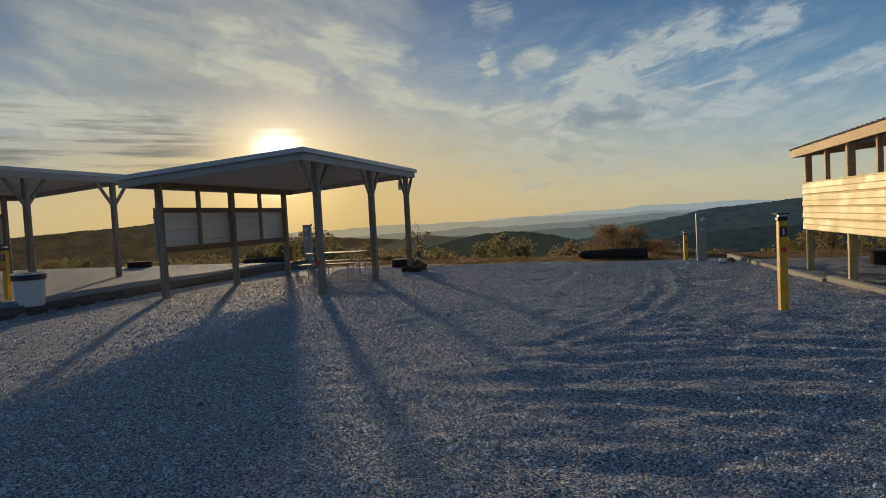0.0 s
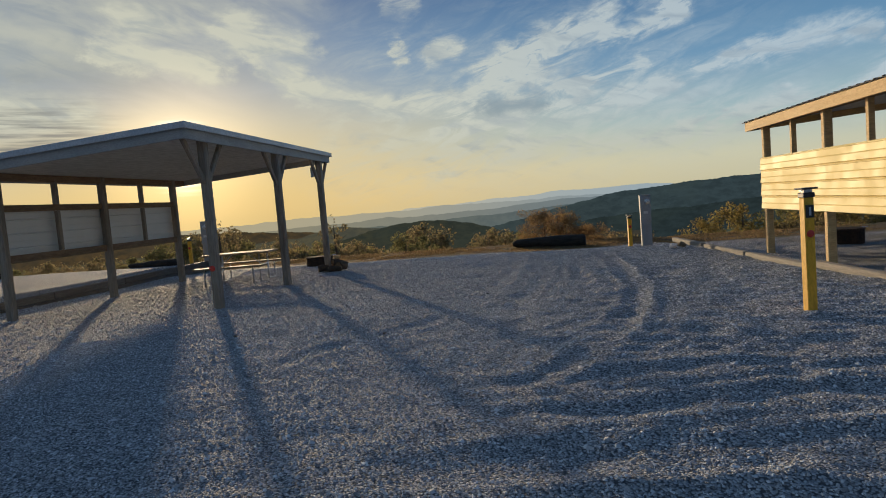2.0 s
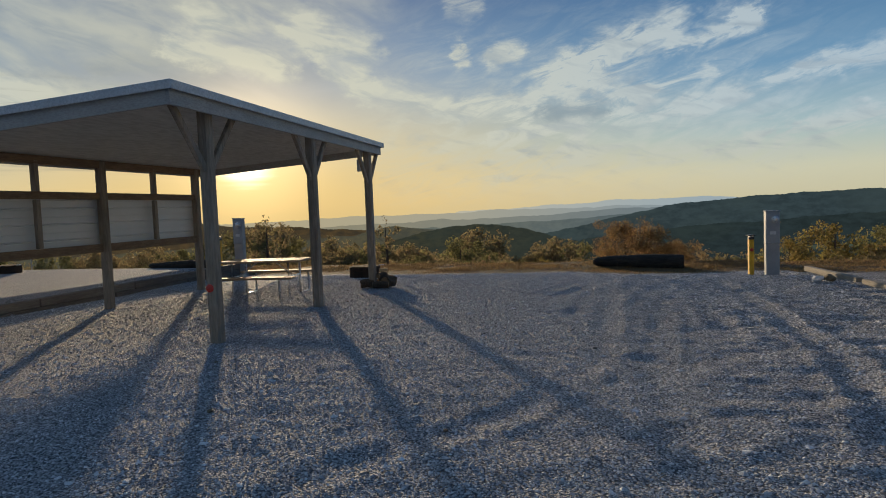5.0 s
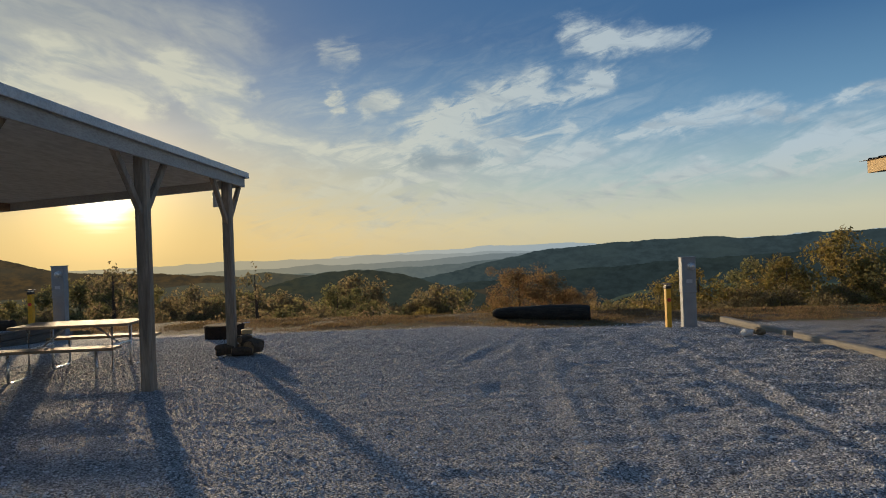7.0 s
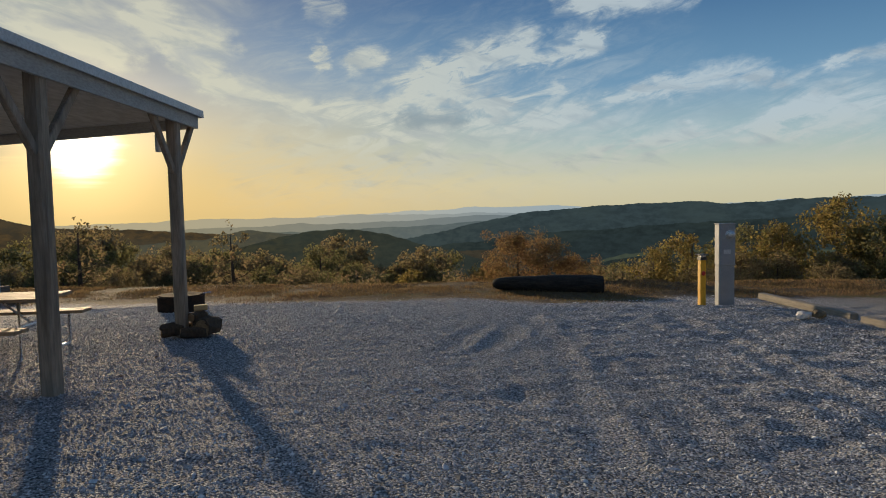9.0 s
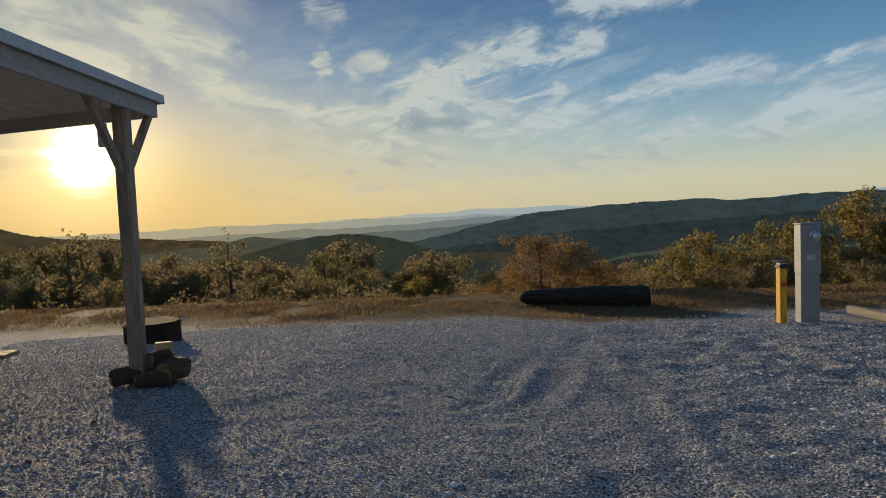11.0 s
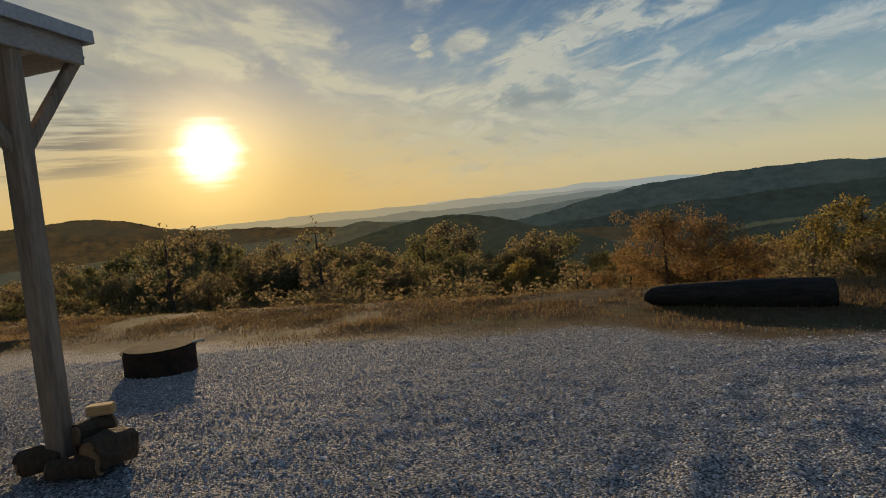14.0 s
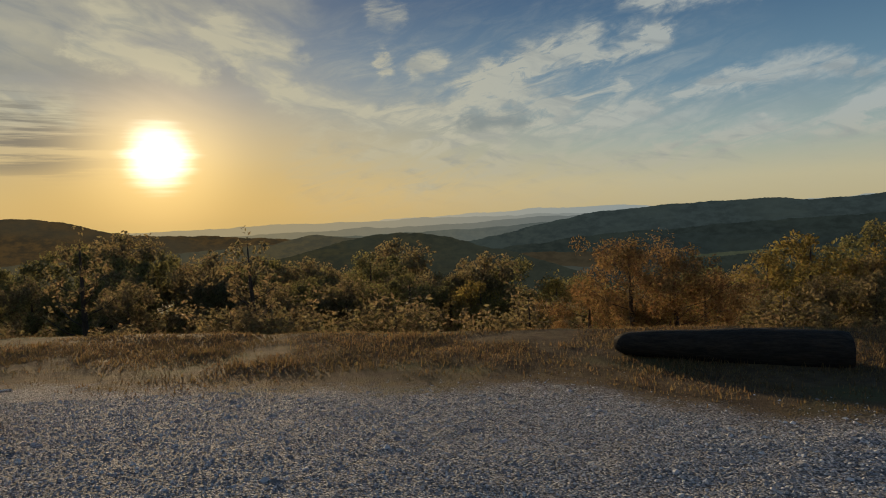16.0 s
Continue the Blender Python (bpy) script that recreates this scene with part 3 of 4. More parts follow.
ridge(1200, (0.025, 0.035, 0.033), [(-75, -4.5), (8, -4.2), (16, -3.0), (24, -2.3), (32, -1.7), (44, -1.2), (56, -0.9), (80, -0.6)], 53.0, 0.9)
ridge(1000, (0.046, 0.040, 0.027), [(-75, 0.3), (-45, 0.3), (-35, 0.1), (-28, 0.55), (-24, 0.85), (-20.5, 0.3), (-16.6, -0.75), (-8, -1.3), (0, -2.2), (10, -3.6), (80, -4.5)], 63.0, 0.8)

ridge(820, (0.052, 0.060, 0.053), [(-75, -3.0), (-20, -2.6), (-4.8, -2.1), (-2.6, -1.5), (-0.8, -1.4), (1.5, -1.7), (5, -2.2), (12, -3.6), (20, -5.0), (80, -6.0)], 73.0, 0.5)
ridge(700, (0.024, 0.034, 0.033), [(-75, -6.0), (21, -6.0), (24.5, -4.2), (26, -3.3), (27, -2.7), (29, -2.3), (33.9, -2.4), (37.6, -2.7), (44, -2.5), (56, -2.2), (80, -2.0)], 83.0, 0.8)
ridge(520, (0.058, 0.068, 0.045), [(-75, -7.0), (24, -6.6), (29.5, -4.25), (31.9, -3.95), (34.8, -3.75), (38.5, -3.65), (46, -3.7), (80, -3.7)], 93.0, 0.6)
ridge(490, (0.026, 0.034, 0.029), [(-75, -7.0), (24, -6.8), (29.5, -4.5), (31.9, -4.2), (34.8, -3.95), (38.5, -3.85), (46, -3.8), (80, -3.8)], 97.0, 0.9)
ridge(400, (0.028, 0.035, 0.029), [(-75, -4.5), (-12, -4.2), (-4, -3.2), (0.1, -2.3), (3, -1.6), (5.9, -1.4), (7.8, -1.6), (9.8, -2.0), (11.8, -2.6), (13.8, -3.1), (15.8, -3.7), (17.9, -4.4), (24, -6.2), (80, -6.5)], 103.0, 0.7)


# ---- shelters ----
def ribbed(length, width, pitch, rise, thick, bm=None):
    """A steel sheet, ribs along x, in the xy plane."""
    bm = bm or bmesh.new()
    prof = []
    y = 0.0
    while y < width - 1e-6:
        for off, z in ((0, 0), (pitch * 0.40, 0), (pitch * 0.42, rise * 0.25), (pitch * 0.46, rise * 0.25), (pitch * 0.48, 0), (pitch * 0.84, 0), (pitch * 0.87, rise), (pitch * 0.95, rise), (pitch * 0.98, 0)):
            if y + off < width:
                prof.append((y + off, z))
        y += pitch
    prof.append((width, 0))
    rows = [[bm.verts.new((x, y, z + dz)) for y, z in prof] for x, dz in ((0, 0), (length, 0), (length, -thick), (0, -thick))]
    for a, b in ((0, 1), (1, 2), (2, 3), (3, 0)):
        for k in range(len(prof) - 1):
            bm.faces.new((rows[a][k], rows[b][k], rows[b][k + 1], rows[a][k + 1]))
    bm.faces.new([rows[k][0] for k in range(4)])
    bm.faces.new([rows[k][-1] for k in range(4)])
    return bm


def lapped(length, width, courses, rise, thick):
    """Steel siding with lapped courses along x, a shadow slot beneath each, in the xy plane."""
    bm = bmesh.new()
    p = width / courses
    prof = []
    for k in range(courses):
        for off, z in ((0.0, 0.0), (0.05, 1.0), (0.42, 0.72), (0.45, 0.5), (0.49, 0.68), (0.88, 0.34), (0.91, 0.6), (0.95, 0.6), (0.985, 0.0)):
            prof.append(((k + off) * p, z * rise))
    prof.append((width, 0.0))
    rows = [[bm.verts.new((x, y, z + dz)) for y, z in prof] for x, dz in ((0, 0), (length, 0), (length, -thick), (0, -thick))]
    for a, b in ((0, 1), (1, 2), (2, 3), (3, 0)):
        for k in range(len(prof) - 1):
            bm.faces.new((rows[a][k], rows[b][k], rows[b][k + 1], rows[a][k + 1]))
    bm.faces.new([rows[k][0] for k in range(4)])
    bm.faces.new([rows[k][-1] for k in range(4)])
    return bm


def shelter(r_high, s_near, floor, high, low, panel_lo, panel_hi, label, span=2.76, depth=3.95, over_near=0.95, over_far=0.57, braces=True, rafter=FASCIA, reflector=False, skew=0.0, wood=POST, roofing=ROOFING, trim=True, siding=SIDING):
    """An open picnic shelter: six posts, a lean-to roof, and a steel windbreak along its low side. Local x across (0 at the high
    row, negative to the low row), y along."""
    top = thing("picnic_shelter", lot(r_high, s_near, floor), label, "shelter", "picnic shelters")
    x_hi, x_lo = 0.11, -depth - 0.20
    y0, y1 = -over_near, 2 * span + over_far
    slope = (high - low) / (x_hi - x_lo)

    def roof_z(x):
        return low + (x - x_lo) * slope

    tilt = -math.degrees(math.atan(slope))
    for x in (0.0, -depth):
        for k in range(3):
            x_, x = x, x + (skew if k == 0 and x == 0.0 else 0.0)
            post = part("post", box((0.142, 0.142, roof_z(x) - 0.085 + 0.35), (x, k * span, (roof_z(x) - 0.085 - 0.35) / 2), 0.022), wood, top)
            if reflector and x_ == 0.0 and k == 0:
                part("reflector", lathe([(0.0, 0), (0.05, 0), (0.05, 0.008), (0.042, 0.012), (0.0, 0.013)], 20), RED, post, "round red reflector", True).matrix_local = pose(x - 0.02, -0.0715, 0.72, 90, 0, 0)
            if braces and x_ == 0.0:
                for way_y in (-1, 1):
                    part("brace", stick((x, k * span + way_y * 0.05, roof_z(0) - 0.84), (x, k * span + way_y * 0.66, roof_z(0) - 0.10), 0.06, 0.085, 0.008), POST, top)
            x = x_
    # roof frame
    for x, wide in ((x_hi - 0.02, 0.04), (x_lo + 0.02, 0.04)):
        part("fascia", stick((x, y0, roof_z(x) - 0.125), (x, y1, roof_z(x) - 0.125), wide, 0.19, 0.004), rafter, top)
    for y in (y0 + 0.02, y1 - 0.02):
        part("fascia", stick((x_lo + 0.04, y, roof_z(x_lo) - 0.125), (x_hi - 0.04, y, roof_z(x_hi) - 0.125), 0.04, 0.19, 0.004), rafter, top)
    for x in (-depth,):
        part("header", stick((x, y0 + 0.045, roof_z(x) - 0.155), (x, y1 - 0.045, roof_z(x) - 0.155), 0.09, 0.13, 0.004), BEAM, top)
    part("soffit", stick((x_lo + 0.045, (y0 + y1) / 2, roof_z(x_lo) - 0.075), (x_hi - 0.045, (y0 + y1) / 2, roof_z(x_hi) - 0.075), y1 - y0 - 0.1, 0.02, 0.0), SOFFIT, top, "plain plywood underside")
    sheet = part("roof_sheet", ribbed((x_hi - x_lo) / math.cos(math.atan(slope)) + 0.08, y1 - y0 + (0.08 if trim else 0.2), 0.23, 0.022, 0.004), roofing, top, "ribbed steel roof sheet")
    sheet.matrix_local = pose(x_lo - 0.04, y0 - (0.04 if trim else 0.08), roof_z(x_lo) - 0.022, 0, tilt, 0)
    if trim:
        part("edge_trim", stick((x_hi + 0.05, y0 - 0.043, roof_z(x_hi) - 0.022), (x_hi + 0.05, y1 + 0.043, roof_z(x_hi) - 0.022), 0.012, 0.095, 0.003), TRIM, top, "pale grey steel drip edge")
    for y in (y0 - 0.05, y1 + 0.05) if trim else ():
        part("edge_trim", stick((x_lo - 0.03, y, roof_z(x_lo) - 0.022), (x_hi + 0.058, y, roof_z(x_hi + 0.018) - 0.022), 0.012, 0.095, 0.003), TRIM, top, "pale grey steel drip edge")
    # windbreak on the low side
    xs = -depth
    for z0, z1 in ((panel_hi - 0.12, panel_hi), (panel_lo, panel_lo + 0.14)):
        for k in range(2):
            part("rail", box((0.05, span - 0.16, z1 - z0), (xs, (k + 0.5) * span, (z0 + z1) / 2), 0.005), BEAM, top)
    for k in range(2):
        part("stud", box((0.09, 0.085, roof_z(xs) - 0.16 - panel_hi), (xs, (k + 0.5) * span, (roof_z(xs) - 0.16 + panel_hi) / 2), 0.005), wood, top)
        part("stud", box((0.07, 0.085, panel_hi - panel_lo - 0.27), (xs + 0.002, (k + 0.5) * span, (panel_hi + panel_lo + 0.02) / 2), 0.005), wood, top)
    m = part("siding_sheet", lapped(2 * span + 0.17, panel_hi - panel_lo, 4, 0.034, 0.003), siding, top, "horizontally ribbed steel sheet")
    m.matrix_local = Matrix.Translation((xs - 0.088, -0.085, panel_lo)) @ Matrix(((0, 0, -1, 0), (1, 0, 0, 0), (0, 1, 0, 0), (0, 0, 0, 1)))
    return top


shelter(-5.80, 11.99, 0.06, 2.97, 2.70, 1.04, 2.07, "open wooden picnic shelter with steel roof over a table", reflector=True, skew=-0.11)
shelter(8.34, 11.05, -0.02, 3.10, 2.80, 0.87, 1.96, "open wooden picnic shelter with pale steel windbreak tinted as sunlit", over_far=0.66, rafter=LUMBER, wood=LUMBER, roofing=DARKROOF, trim=False, siding=SUN_TINTED)
shelter(-13.65, 9.4, 0.30, 2.97, 2.70, 1.04, 2.07, "open wooden picnic shelter on the raised gravel site")

# a small white lamp under the corner of the eaves
lamp_cup = thing("eave_lamp", lot(-5.95, 17.42, 2.44), "small white cylinder lamp hung beneath the shelter eave", "lamp")
part("shade", lathe([(0.0, 0), (0.04, 0.0), (0.045, 0.02), (0.045, 0.22), (0.03, 0.25), (0.0, 0.25)], 18), BIN, lamp_cup, smooth=True)
part("hook", tube([(0, 0, 0.24), (0, 0, 0.46)], [0.008, 0.008], 6), SILVER, lamp_cup)


# ---- posts with solar caps ----
def yellow_post(m, tall, label, plate=False):
    top = thing("yellow_marker_post", m, label, "post", "yellow marker posts")
    shaft = part("shaft", box((0.10, 0.10, tall - 0.1 + 0.3), (0, 0, (tall - 0.1 - 0.3) / 2), 0.008), YELLOW, top)
    cap = part("cap", box((0.115, 0.115, 0.05), (0, 0, tall - 0.075), 0.006), BLACK, top, "black plastic solar cap")
    part("lens", box((0.085, 0.085, 0.035), (0, 0, tall - 0.033), 0.004), SILVER, cap, "clear lens band")
    part("lid", box((0.165, 0.165, 0.018), (0, 0, tall - 0.008), 0.006), BLACK, cap)
    part("reflector", lathe([(0.0, 0), (0.038, 0), (0.038, 0.006), (0.03, 0.01), (0.0, 0.011)], 20), RED, shaft, "round red reflector", True).matrix_local = pose(0, -0.051, tall * 0.62, 90, 0, 0)
    if plate:
        sign = part("number_plate", box((0.085, 0.008, 0.13), (0, -0.054, tall - 0.24), 0.003), BLACK, top, "dark plate with a pale bar")
        part("bar", box((0.022, 0.004, 0.085), (0, -0.060, tall - 0.24), 0.001), TRIM, sign)
    return top


def post_at(x, y, z, tall, label, plate=False):
    yellow_post(pose(x, y, z, 0, 0, TURN + 8), tall, label, plate)


post_at(4.365, 8.20, 0.16, 1.235, "tall yellow wooden marker post with black solar cap light", True)
post_at(7.134, 18.77, -0.05, 0.85, "short yellow wooden marker post beside the meter box")
post_at(-5.5, 23.1, 0.26, 0.83, "short yellow wooden marker post on the raised site")
post_at(-8.75, 12.6, 0.28, 1.2, "tall yellow wooden marker post beside the bin", True)


# ---- meter pedestals ----
def pedestal(m, label):
    top = thing("meter_pedestal", m, label, "meter box", "meter pedestals")
    part("lower_box", box((0.27, 0.16, 0.85), (0, 0, 0.225), 0.008), GALV, top)
    upper = part("upper_box", box((0.28, 0.18, 0.70), (0, -0.004, 0.995), 0.01), GALV, top)
    part("cap", box((0.30, 0.20, 0.02), (0, -0.004, 1.352), 0.005), GALV, top)
    part("seam_lip", box((0.29, 0.012, 0.02), (0, -0.098, 0.66), 0.003), GALV, upper)
    part("notice", box((0.12, 0.003, 0.07), (0, -0.096, 0.88), 0.001), TRIM, upper, "faded pale label")
    ring_ = part("meter_ring", lathe([(0.0, 0), (0.075, 0), (0.08, 0.01), (0.075, 0.03), (0.0, 0.03)], 26), SILVER, upper, "round steel meter collar", True)
    ring_.matrix_local = pose(0.04, -0.094, 1.17, 90, 0, 0)
    dome = part("meter_glass", lathe([(0.0, 0.03), (0.062, 0.03), (0.062, 0.08), (0.05, 0.1), (0.0, 0.104)], 26), SILVER, upper, "shiny glass meter dome", True)
    dome.matrix_local = pose(0.04, -0.094, 1.17, 90, 0, 0)
    return top


pedestal(pose(7.637, 18.83, -0.055, 0, 0, TURN), "grey steel electric meter pedestal standing in gravel")
pedestal(pose(-5.05, 23.5, 0.22, 0, 0, TURN), "grey steel electric meter pedestal on the raised site")


# ---- timbers that edge the sites ----
def timber(r, s0, s1, z, w, h, mat, label, turn=0.0):
    m = lot(r, s0, z, turn)
    ob = new("edging_timber", finish(box((w, s1 - s0 - 0.02, h), (0, (s1 - s0) / 2, 0), 0.012), "edging_timber", mat))
    ob.matrix_world = m
    return tagged(ob, label, "timber", "edging timbers")


for k in range(9):
    s0 = 20.5 - 2.45 * (k + 1)
    r0 = 3.28 + 0.075 * (20 - s0)
    x_, y_ = lot(r0 - 0.2, s0 + 1.2).translation.xy
    timber(r0 + 0.015 * math.sin(k * 2.3), s0 + (0.14 if k < 3 else 0.0), s0 + 2.45, height(x_, y_) + 0.06 - 0.015 - 0.01 * (k % 3), 0.13, 0.115, TIMBER, "pale squared landscape timber laid along gravel", 4.3)
for k in range(10):
    s0 = 21.3 - 2.45 * (k + 1)
    for layer in range(2):
        timber(-11.07 - 0.012 * layer, s0 + 0.6 * layer, s0 + 2.45 + 0.6 * layer, 0.07 + 0.16 * layer, 0.16, 0.155, DARKTIMBER, "dark squared timber in a low retaining wall")


# ---- logs along the edge ----
def dark_log(m, length, rad, label, seed):
    ob = thing("log", m, label, "log", "dark logs")
    n = 22
    pts, radii = [], []
    for k in range(n + 1):
        t = k / n
        pts.append((t * length, 0.02 * math.sin(5 * t + seed), rad * (0.9 + 0.08 * math.sin(4 * t + seed))))
        taper = 0.52 + 0.50 * min(1, t * 1.9)
        radii.append(rad * taper * (0.6 if k == 0 else 0.94 if k == n else 1) * (1 + 0.05 * math.sin(9 * t + seed)))
    bm = tube(pts, radii, 18)
    for v in bm.verts:
        v.co += 0.03 * rad * 4 * Vector((0, noise.noise(v.co * 5), noise.noise(v.co * 5 + Vector((9, 0, 0))))) * 0.3
    part("trunk", bm, LOGWOOD, ob, smooth=True)
    t = 0.74
    part("bark_ridge", tube([(t * length, -rad * 0.96, rad * 0.35), (t * length + 0.02, -rad * 0.99, rad * 0.95), (t * length, -rad * 0.70, rad * 1.62)], [0.012, 0.016, 0.012], 7), LOGWOOD, ob)
    return ob


a_, b_ = Vector((4.80, 22.72)), Vector((6.93, 21.70))
dark_log(pose(a_.x, a_.y, height(5.9, 22.2) - 0.05, 0, 0, math.degrees(math.atan2(b_.y - a_.y, b_.x - a_.x))), (b_ - a_).length, 0.215, "dark charred thick log lying at the grass edge", 1.0)
dark_log(lot(-12.9, 20.0, 0.28), 1.75, 0.13, "dark log lying at the edge of the raised site", 3.0)


# ---- fire rings ----
def fire_ring(m, label):
    top = thing("fire_ring", m, label, "fire ring", "fire rings")
    part("wall", lathe([(0.375, -0.05), (0.385, -0.05), (0.385, 0.285), (0.405, 0.29), (0.405, 0.302), (0.372, 0.302), (0.372, -0.05)], 40), RUST, top, smooth=False)
    grate = part("grate", lathe([(0.352, 0.306), (0.364, 0.306), (0.364, 0.318), (0.352, 0.318)], 36), RUST, top, "hinged cooking grate")
    for k in range(-2, 3):
        half = math.sqrt(0.355 ** 2 - (k * 0.11) ** 2)
        part("bar", tube([(-half, k * 0.11, 0.312), (half, k * 0.11, 0.312)], [0.006, 0.006], 6), RUST, grate)
    part("handle", tube([(0.36, 0, 0.312), (0.46, 0.02, 0.322), (0.50, 0.02, 0.318)], [0.012, 0.012, 0.012], 8), SILVER, grate, "bright coiled handle")
    part("ash_bed", lathe([(0.0, 0.0), (0.37, 0.0), (0.37, 0.03), (0.2, 0.06), (0.0, 0.07)], 24), LOGWOOD, top)
    return top


fire_ring(pose(-1.42, 21.45, height(-1.42, 21.45) - 0.02, 0, 0, TURN + 20), "rusty steel fire ring with grate standing on gravel")
fire_ring(lot(-16.2, 18.7, 0.28), "rusty steel fire ring on the raised gravel site")
fire_ring(on_lot(6.35, 17.6), "rusty steel fire ring on the earthy site")

# ---- firewood heaped about the shelter post ----
def firewood(m, length, rad, seed):
    top = thing("firewood_log", m, "short round brown firewood log stacked against a post", "firewood", "firewood round the post")
    pts = [(0, 0, 0), (length * 0.5, 0.012 * math.sin(seed), 0.01), (length, 0, 0)]
    bm = tube(pts, [rad, rad * 1.05, rad * 0.96], 14)
    for v in bm.verts:
        v.co += 0.03 * noise.noise_vector(v.co * 14 + Vector((seed, 0, 0)))
    part("bark", bm, BARKLOG, top, smooth=False)
    for x, r_ in ((-0.004, rad * 0.88), (length + 0.004, rad * 0.86)):
        part("cut_end", lathe([(0.0, -0.008), (r_, -0.008), (r_, 0.008), (0.0, 0.008)], 14), CUTWOOD, top, "pale sawn end").matrix_local = pose(x, 0, 0, 0, 90, 0)
    return top


stack = ((-0.22, -0.10, 0.085, 0.30, 0.10, 20), (0.06, -0.17, 0.075, 0.34, 0.085, 12), (0.30, -0.10, 0.13, 0.30, 0.145, 74), (0.10, 0.10, 0.10, 0.30, 0.11, 40), (-0.18, 0.13, 0.08, 0.26, 0.09, 8), (0.12, 0.02, 0.24, 0.26, 0.075, 66))
for k, (ox, oy, oz, length, rad, turn) in enumerate(stack):
    m = lot(-5.80 + ox, 17.51 + oy, 0, turn)
    m.translation.z = height(m.translation.x, m.translation.y) + oz
    firewood(m, length * 0.9, rad * 0.8, k * 1.9)
block = new("wood_block", finish(box((0.17, 0.09, 0.07), (0, 0, 0), 0.008), "wood_block", LUMBER))
block.matrix_world = lot(-5.62, 17.70, height(*lot(-5.62, 17.70).translation.xy) + 0.355, 20)
tagged(block, "short offcut of pale new lumber on the firewood", "wood block")
for x_, y_, rad, mat, text in ((7.40, 16.9, 0.08, WHITEROCK, "white rounded rock lying on the gravel"), (7.60, 16.85, 0.085, ROCK, "brown blocky rock lying on the gravel")):
    ob = new("rock", finish(lump(rad * 1.3, rad, rad * 0.85, rad * 30, 0.6), "rock", mat, False))
    ob.location = (x_, y_, height(x_, y_) + rad * 0.7)
    tagged(ob, text, "rock")


# ---- picnic table ----
def picnic_table(m):
    top = thing("picnic_table", m, "wooden plank picnic table with tubular steel frame", "table")
    for k in range(5):
        part("top_plank", box((1.62, 0.142, 0.038), (0, (k - 2) * 0.148, 0.70), 0.005), TABLEWOOD, top)
    for side in (-1, 1):
        for k in range(2):
            part("bench_plank", box((1.62, 0.125, 0.038), (0, side * (0.71 + 0.131 * k - 0.065), 0.43), 0.005), TABLEWOOD, top)
    for x in (-0.56, 0.56):
        for side in (-1, 1):
            bm = tube([(x, side * 0.30, 0.677), (x, side * 0.30, 0.06), (x, side * 0.33, 0.022), (x, side * 0.42, 0.02), (x, side * 0.66, 0.02), (x, side * 0.75, 0.022), (x, side * 0.78, 0.06), (x, side * 0.78, 0.408)], [0.021] * 8, 10)
            part("leg", bm, SILVER, top, "galvanised bent tube leg", True)
        part("cross_tube", tube([(x, -0.30, 0.40), (x, 0.30, 0.40)], [0.018, 0.018], 8), SILVER, top)
    for side in (-1, 1):
        part("brace", tube([(side * 0.53, 0, 0.40), (side * 0.18, 0, 0.677)], [0.015, 0.015], 8), SILVER, top)
    return top


picnic_table(on_lot(-7.58, 16.4, 0.03, 5.0))

# ---- bin ----
bin_ = thing("trash_can", pose(-8.15, 12.35, 0.27, 0, 0, 10), "round white plastic trash can with dark lid", "trash can")
part("body", lathe([(0.0, 0.0), (0.22, 0.0), (0.24, 0.02), (0.275, 0.50), (0.29, 0.52), (0.0, 0.52)], 32), BIN, bin_, smooth=False)
lid = part("lid", lathe([(0.0, 0.52), (0.295, 0.52), (0.305, 0.54), (0.30, 0.62), (0.20, 0.655), (0.0, 0.66)], 32), BLACK, bin_, "dark plastic lid")
part("rim", lathe([(0.30, 0.625), (0.312, 0.625), (0.312, 0.645), (0.30, 0.645)], 32), BIN, lid, "pale rim")

# ---- stock panel on the far side of the raised site ----
gate = thing("metal_gate", lot(-17.2, 13.4, 0.28, 6), "dark tubular metal gate panel on the raised site", "gate")
for z in (0.15, 0.55, 0.95, 1.3):
    part("rail", tube([(-3.0, 0, z), (0, 0, z)], [0.022, 0.022], 8), BLACK, gate)
for x in (-3.0, -2.0, -1.0, 0.0):
    part("upright", tube([(x, 0, 0), (x, 0, 1.3)], [0.025, 0.025], 8), BLACK, gate)
mast = thing("aerial_mast", lot(-33, 36, height(*lot(-33, 36).translation.xy)), "thin grey aerial mast beyond the site", "mast")
part("pole", tube([(0, 0, -0.5), (0, 0, 7.0)], [0.04, 0.025], 8), SILVER, mast)

# ---- trees ----
def leaf_cloud(rng, centres, radii, count, size):
    """Many small bent leaves about the given clump centres."""
    which = rng.integers(0, len(centres), count)
    d = rng.normal(size=(count, 3))
    d /= np.linalg.norm(d, axis=1, keepdims=True)
    p = centres[which] + d * (radii[which] * rng.random(count) ** 0.45)[:, None]
    a = rng.normal(size=(count, 3))
    a /= np.linalg.norm(a, axis=1, keepdims=True)
    b = np.cross(a, rng.normal(size=(count, 3)))
    b /= np.linalg.norm(b, axis=1, keepdims=True)
    n = np.cross(a, b)
    k = (size * (0.6 + 0.8 * rng.random(count)))[:, None]
    verts = np.stack([p - a * k, p - b * k * 0.5 + n * k * 0.15, p + a * k, p + b * k * 0.5 + n * k * 0.15], 1).reshape(-1, 3)
    q = np.arange(count)[:, None] * 4
    return verts, np.concatenate([q, q + 1, q + 2, q + 3], 1)


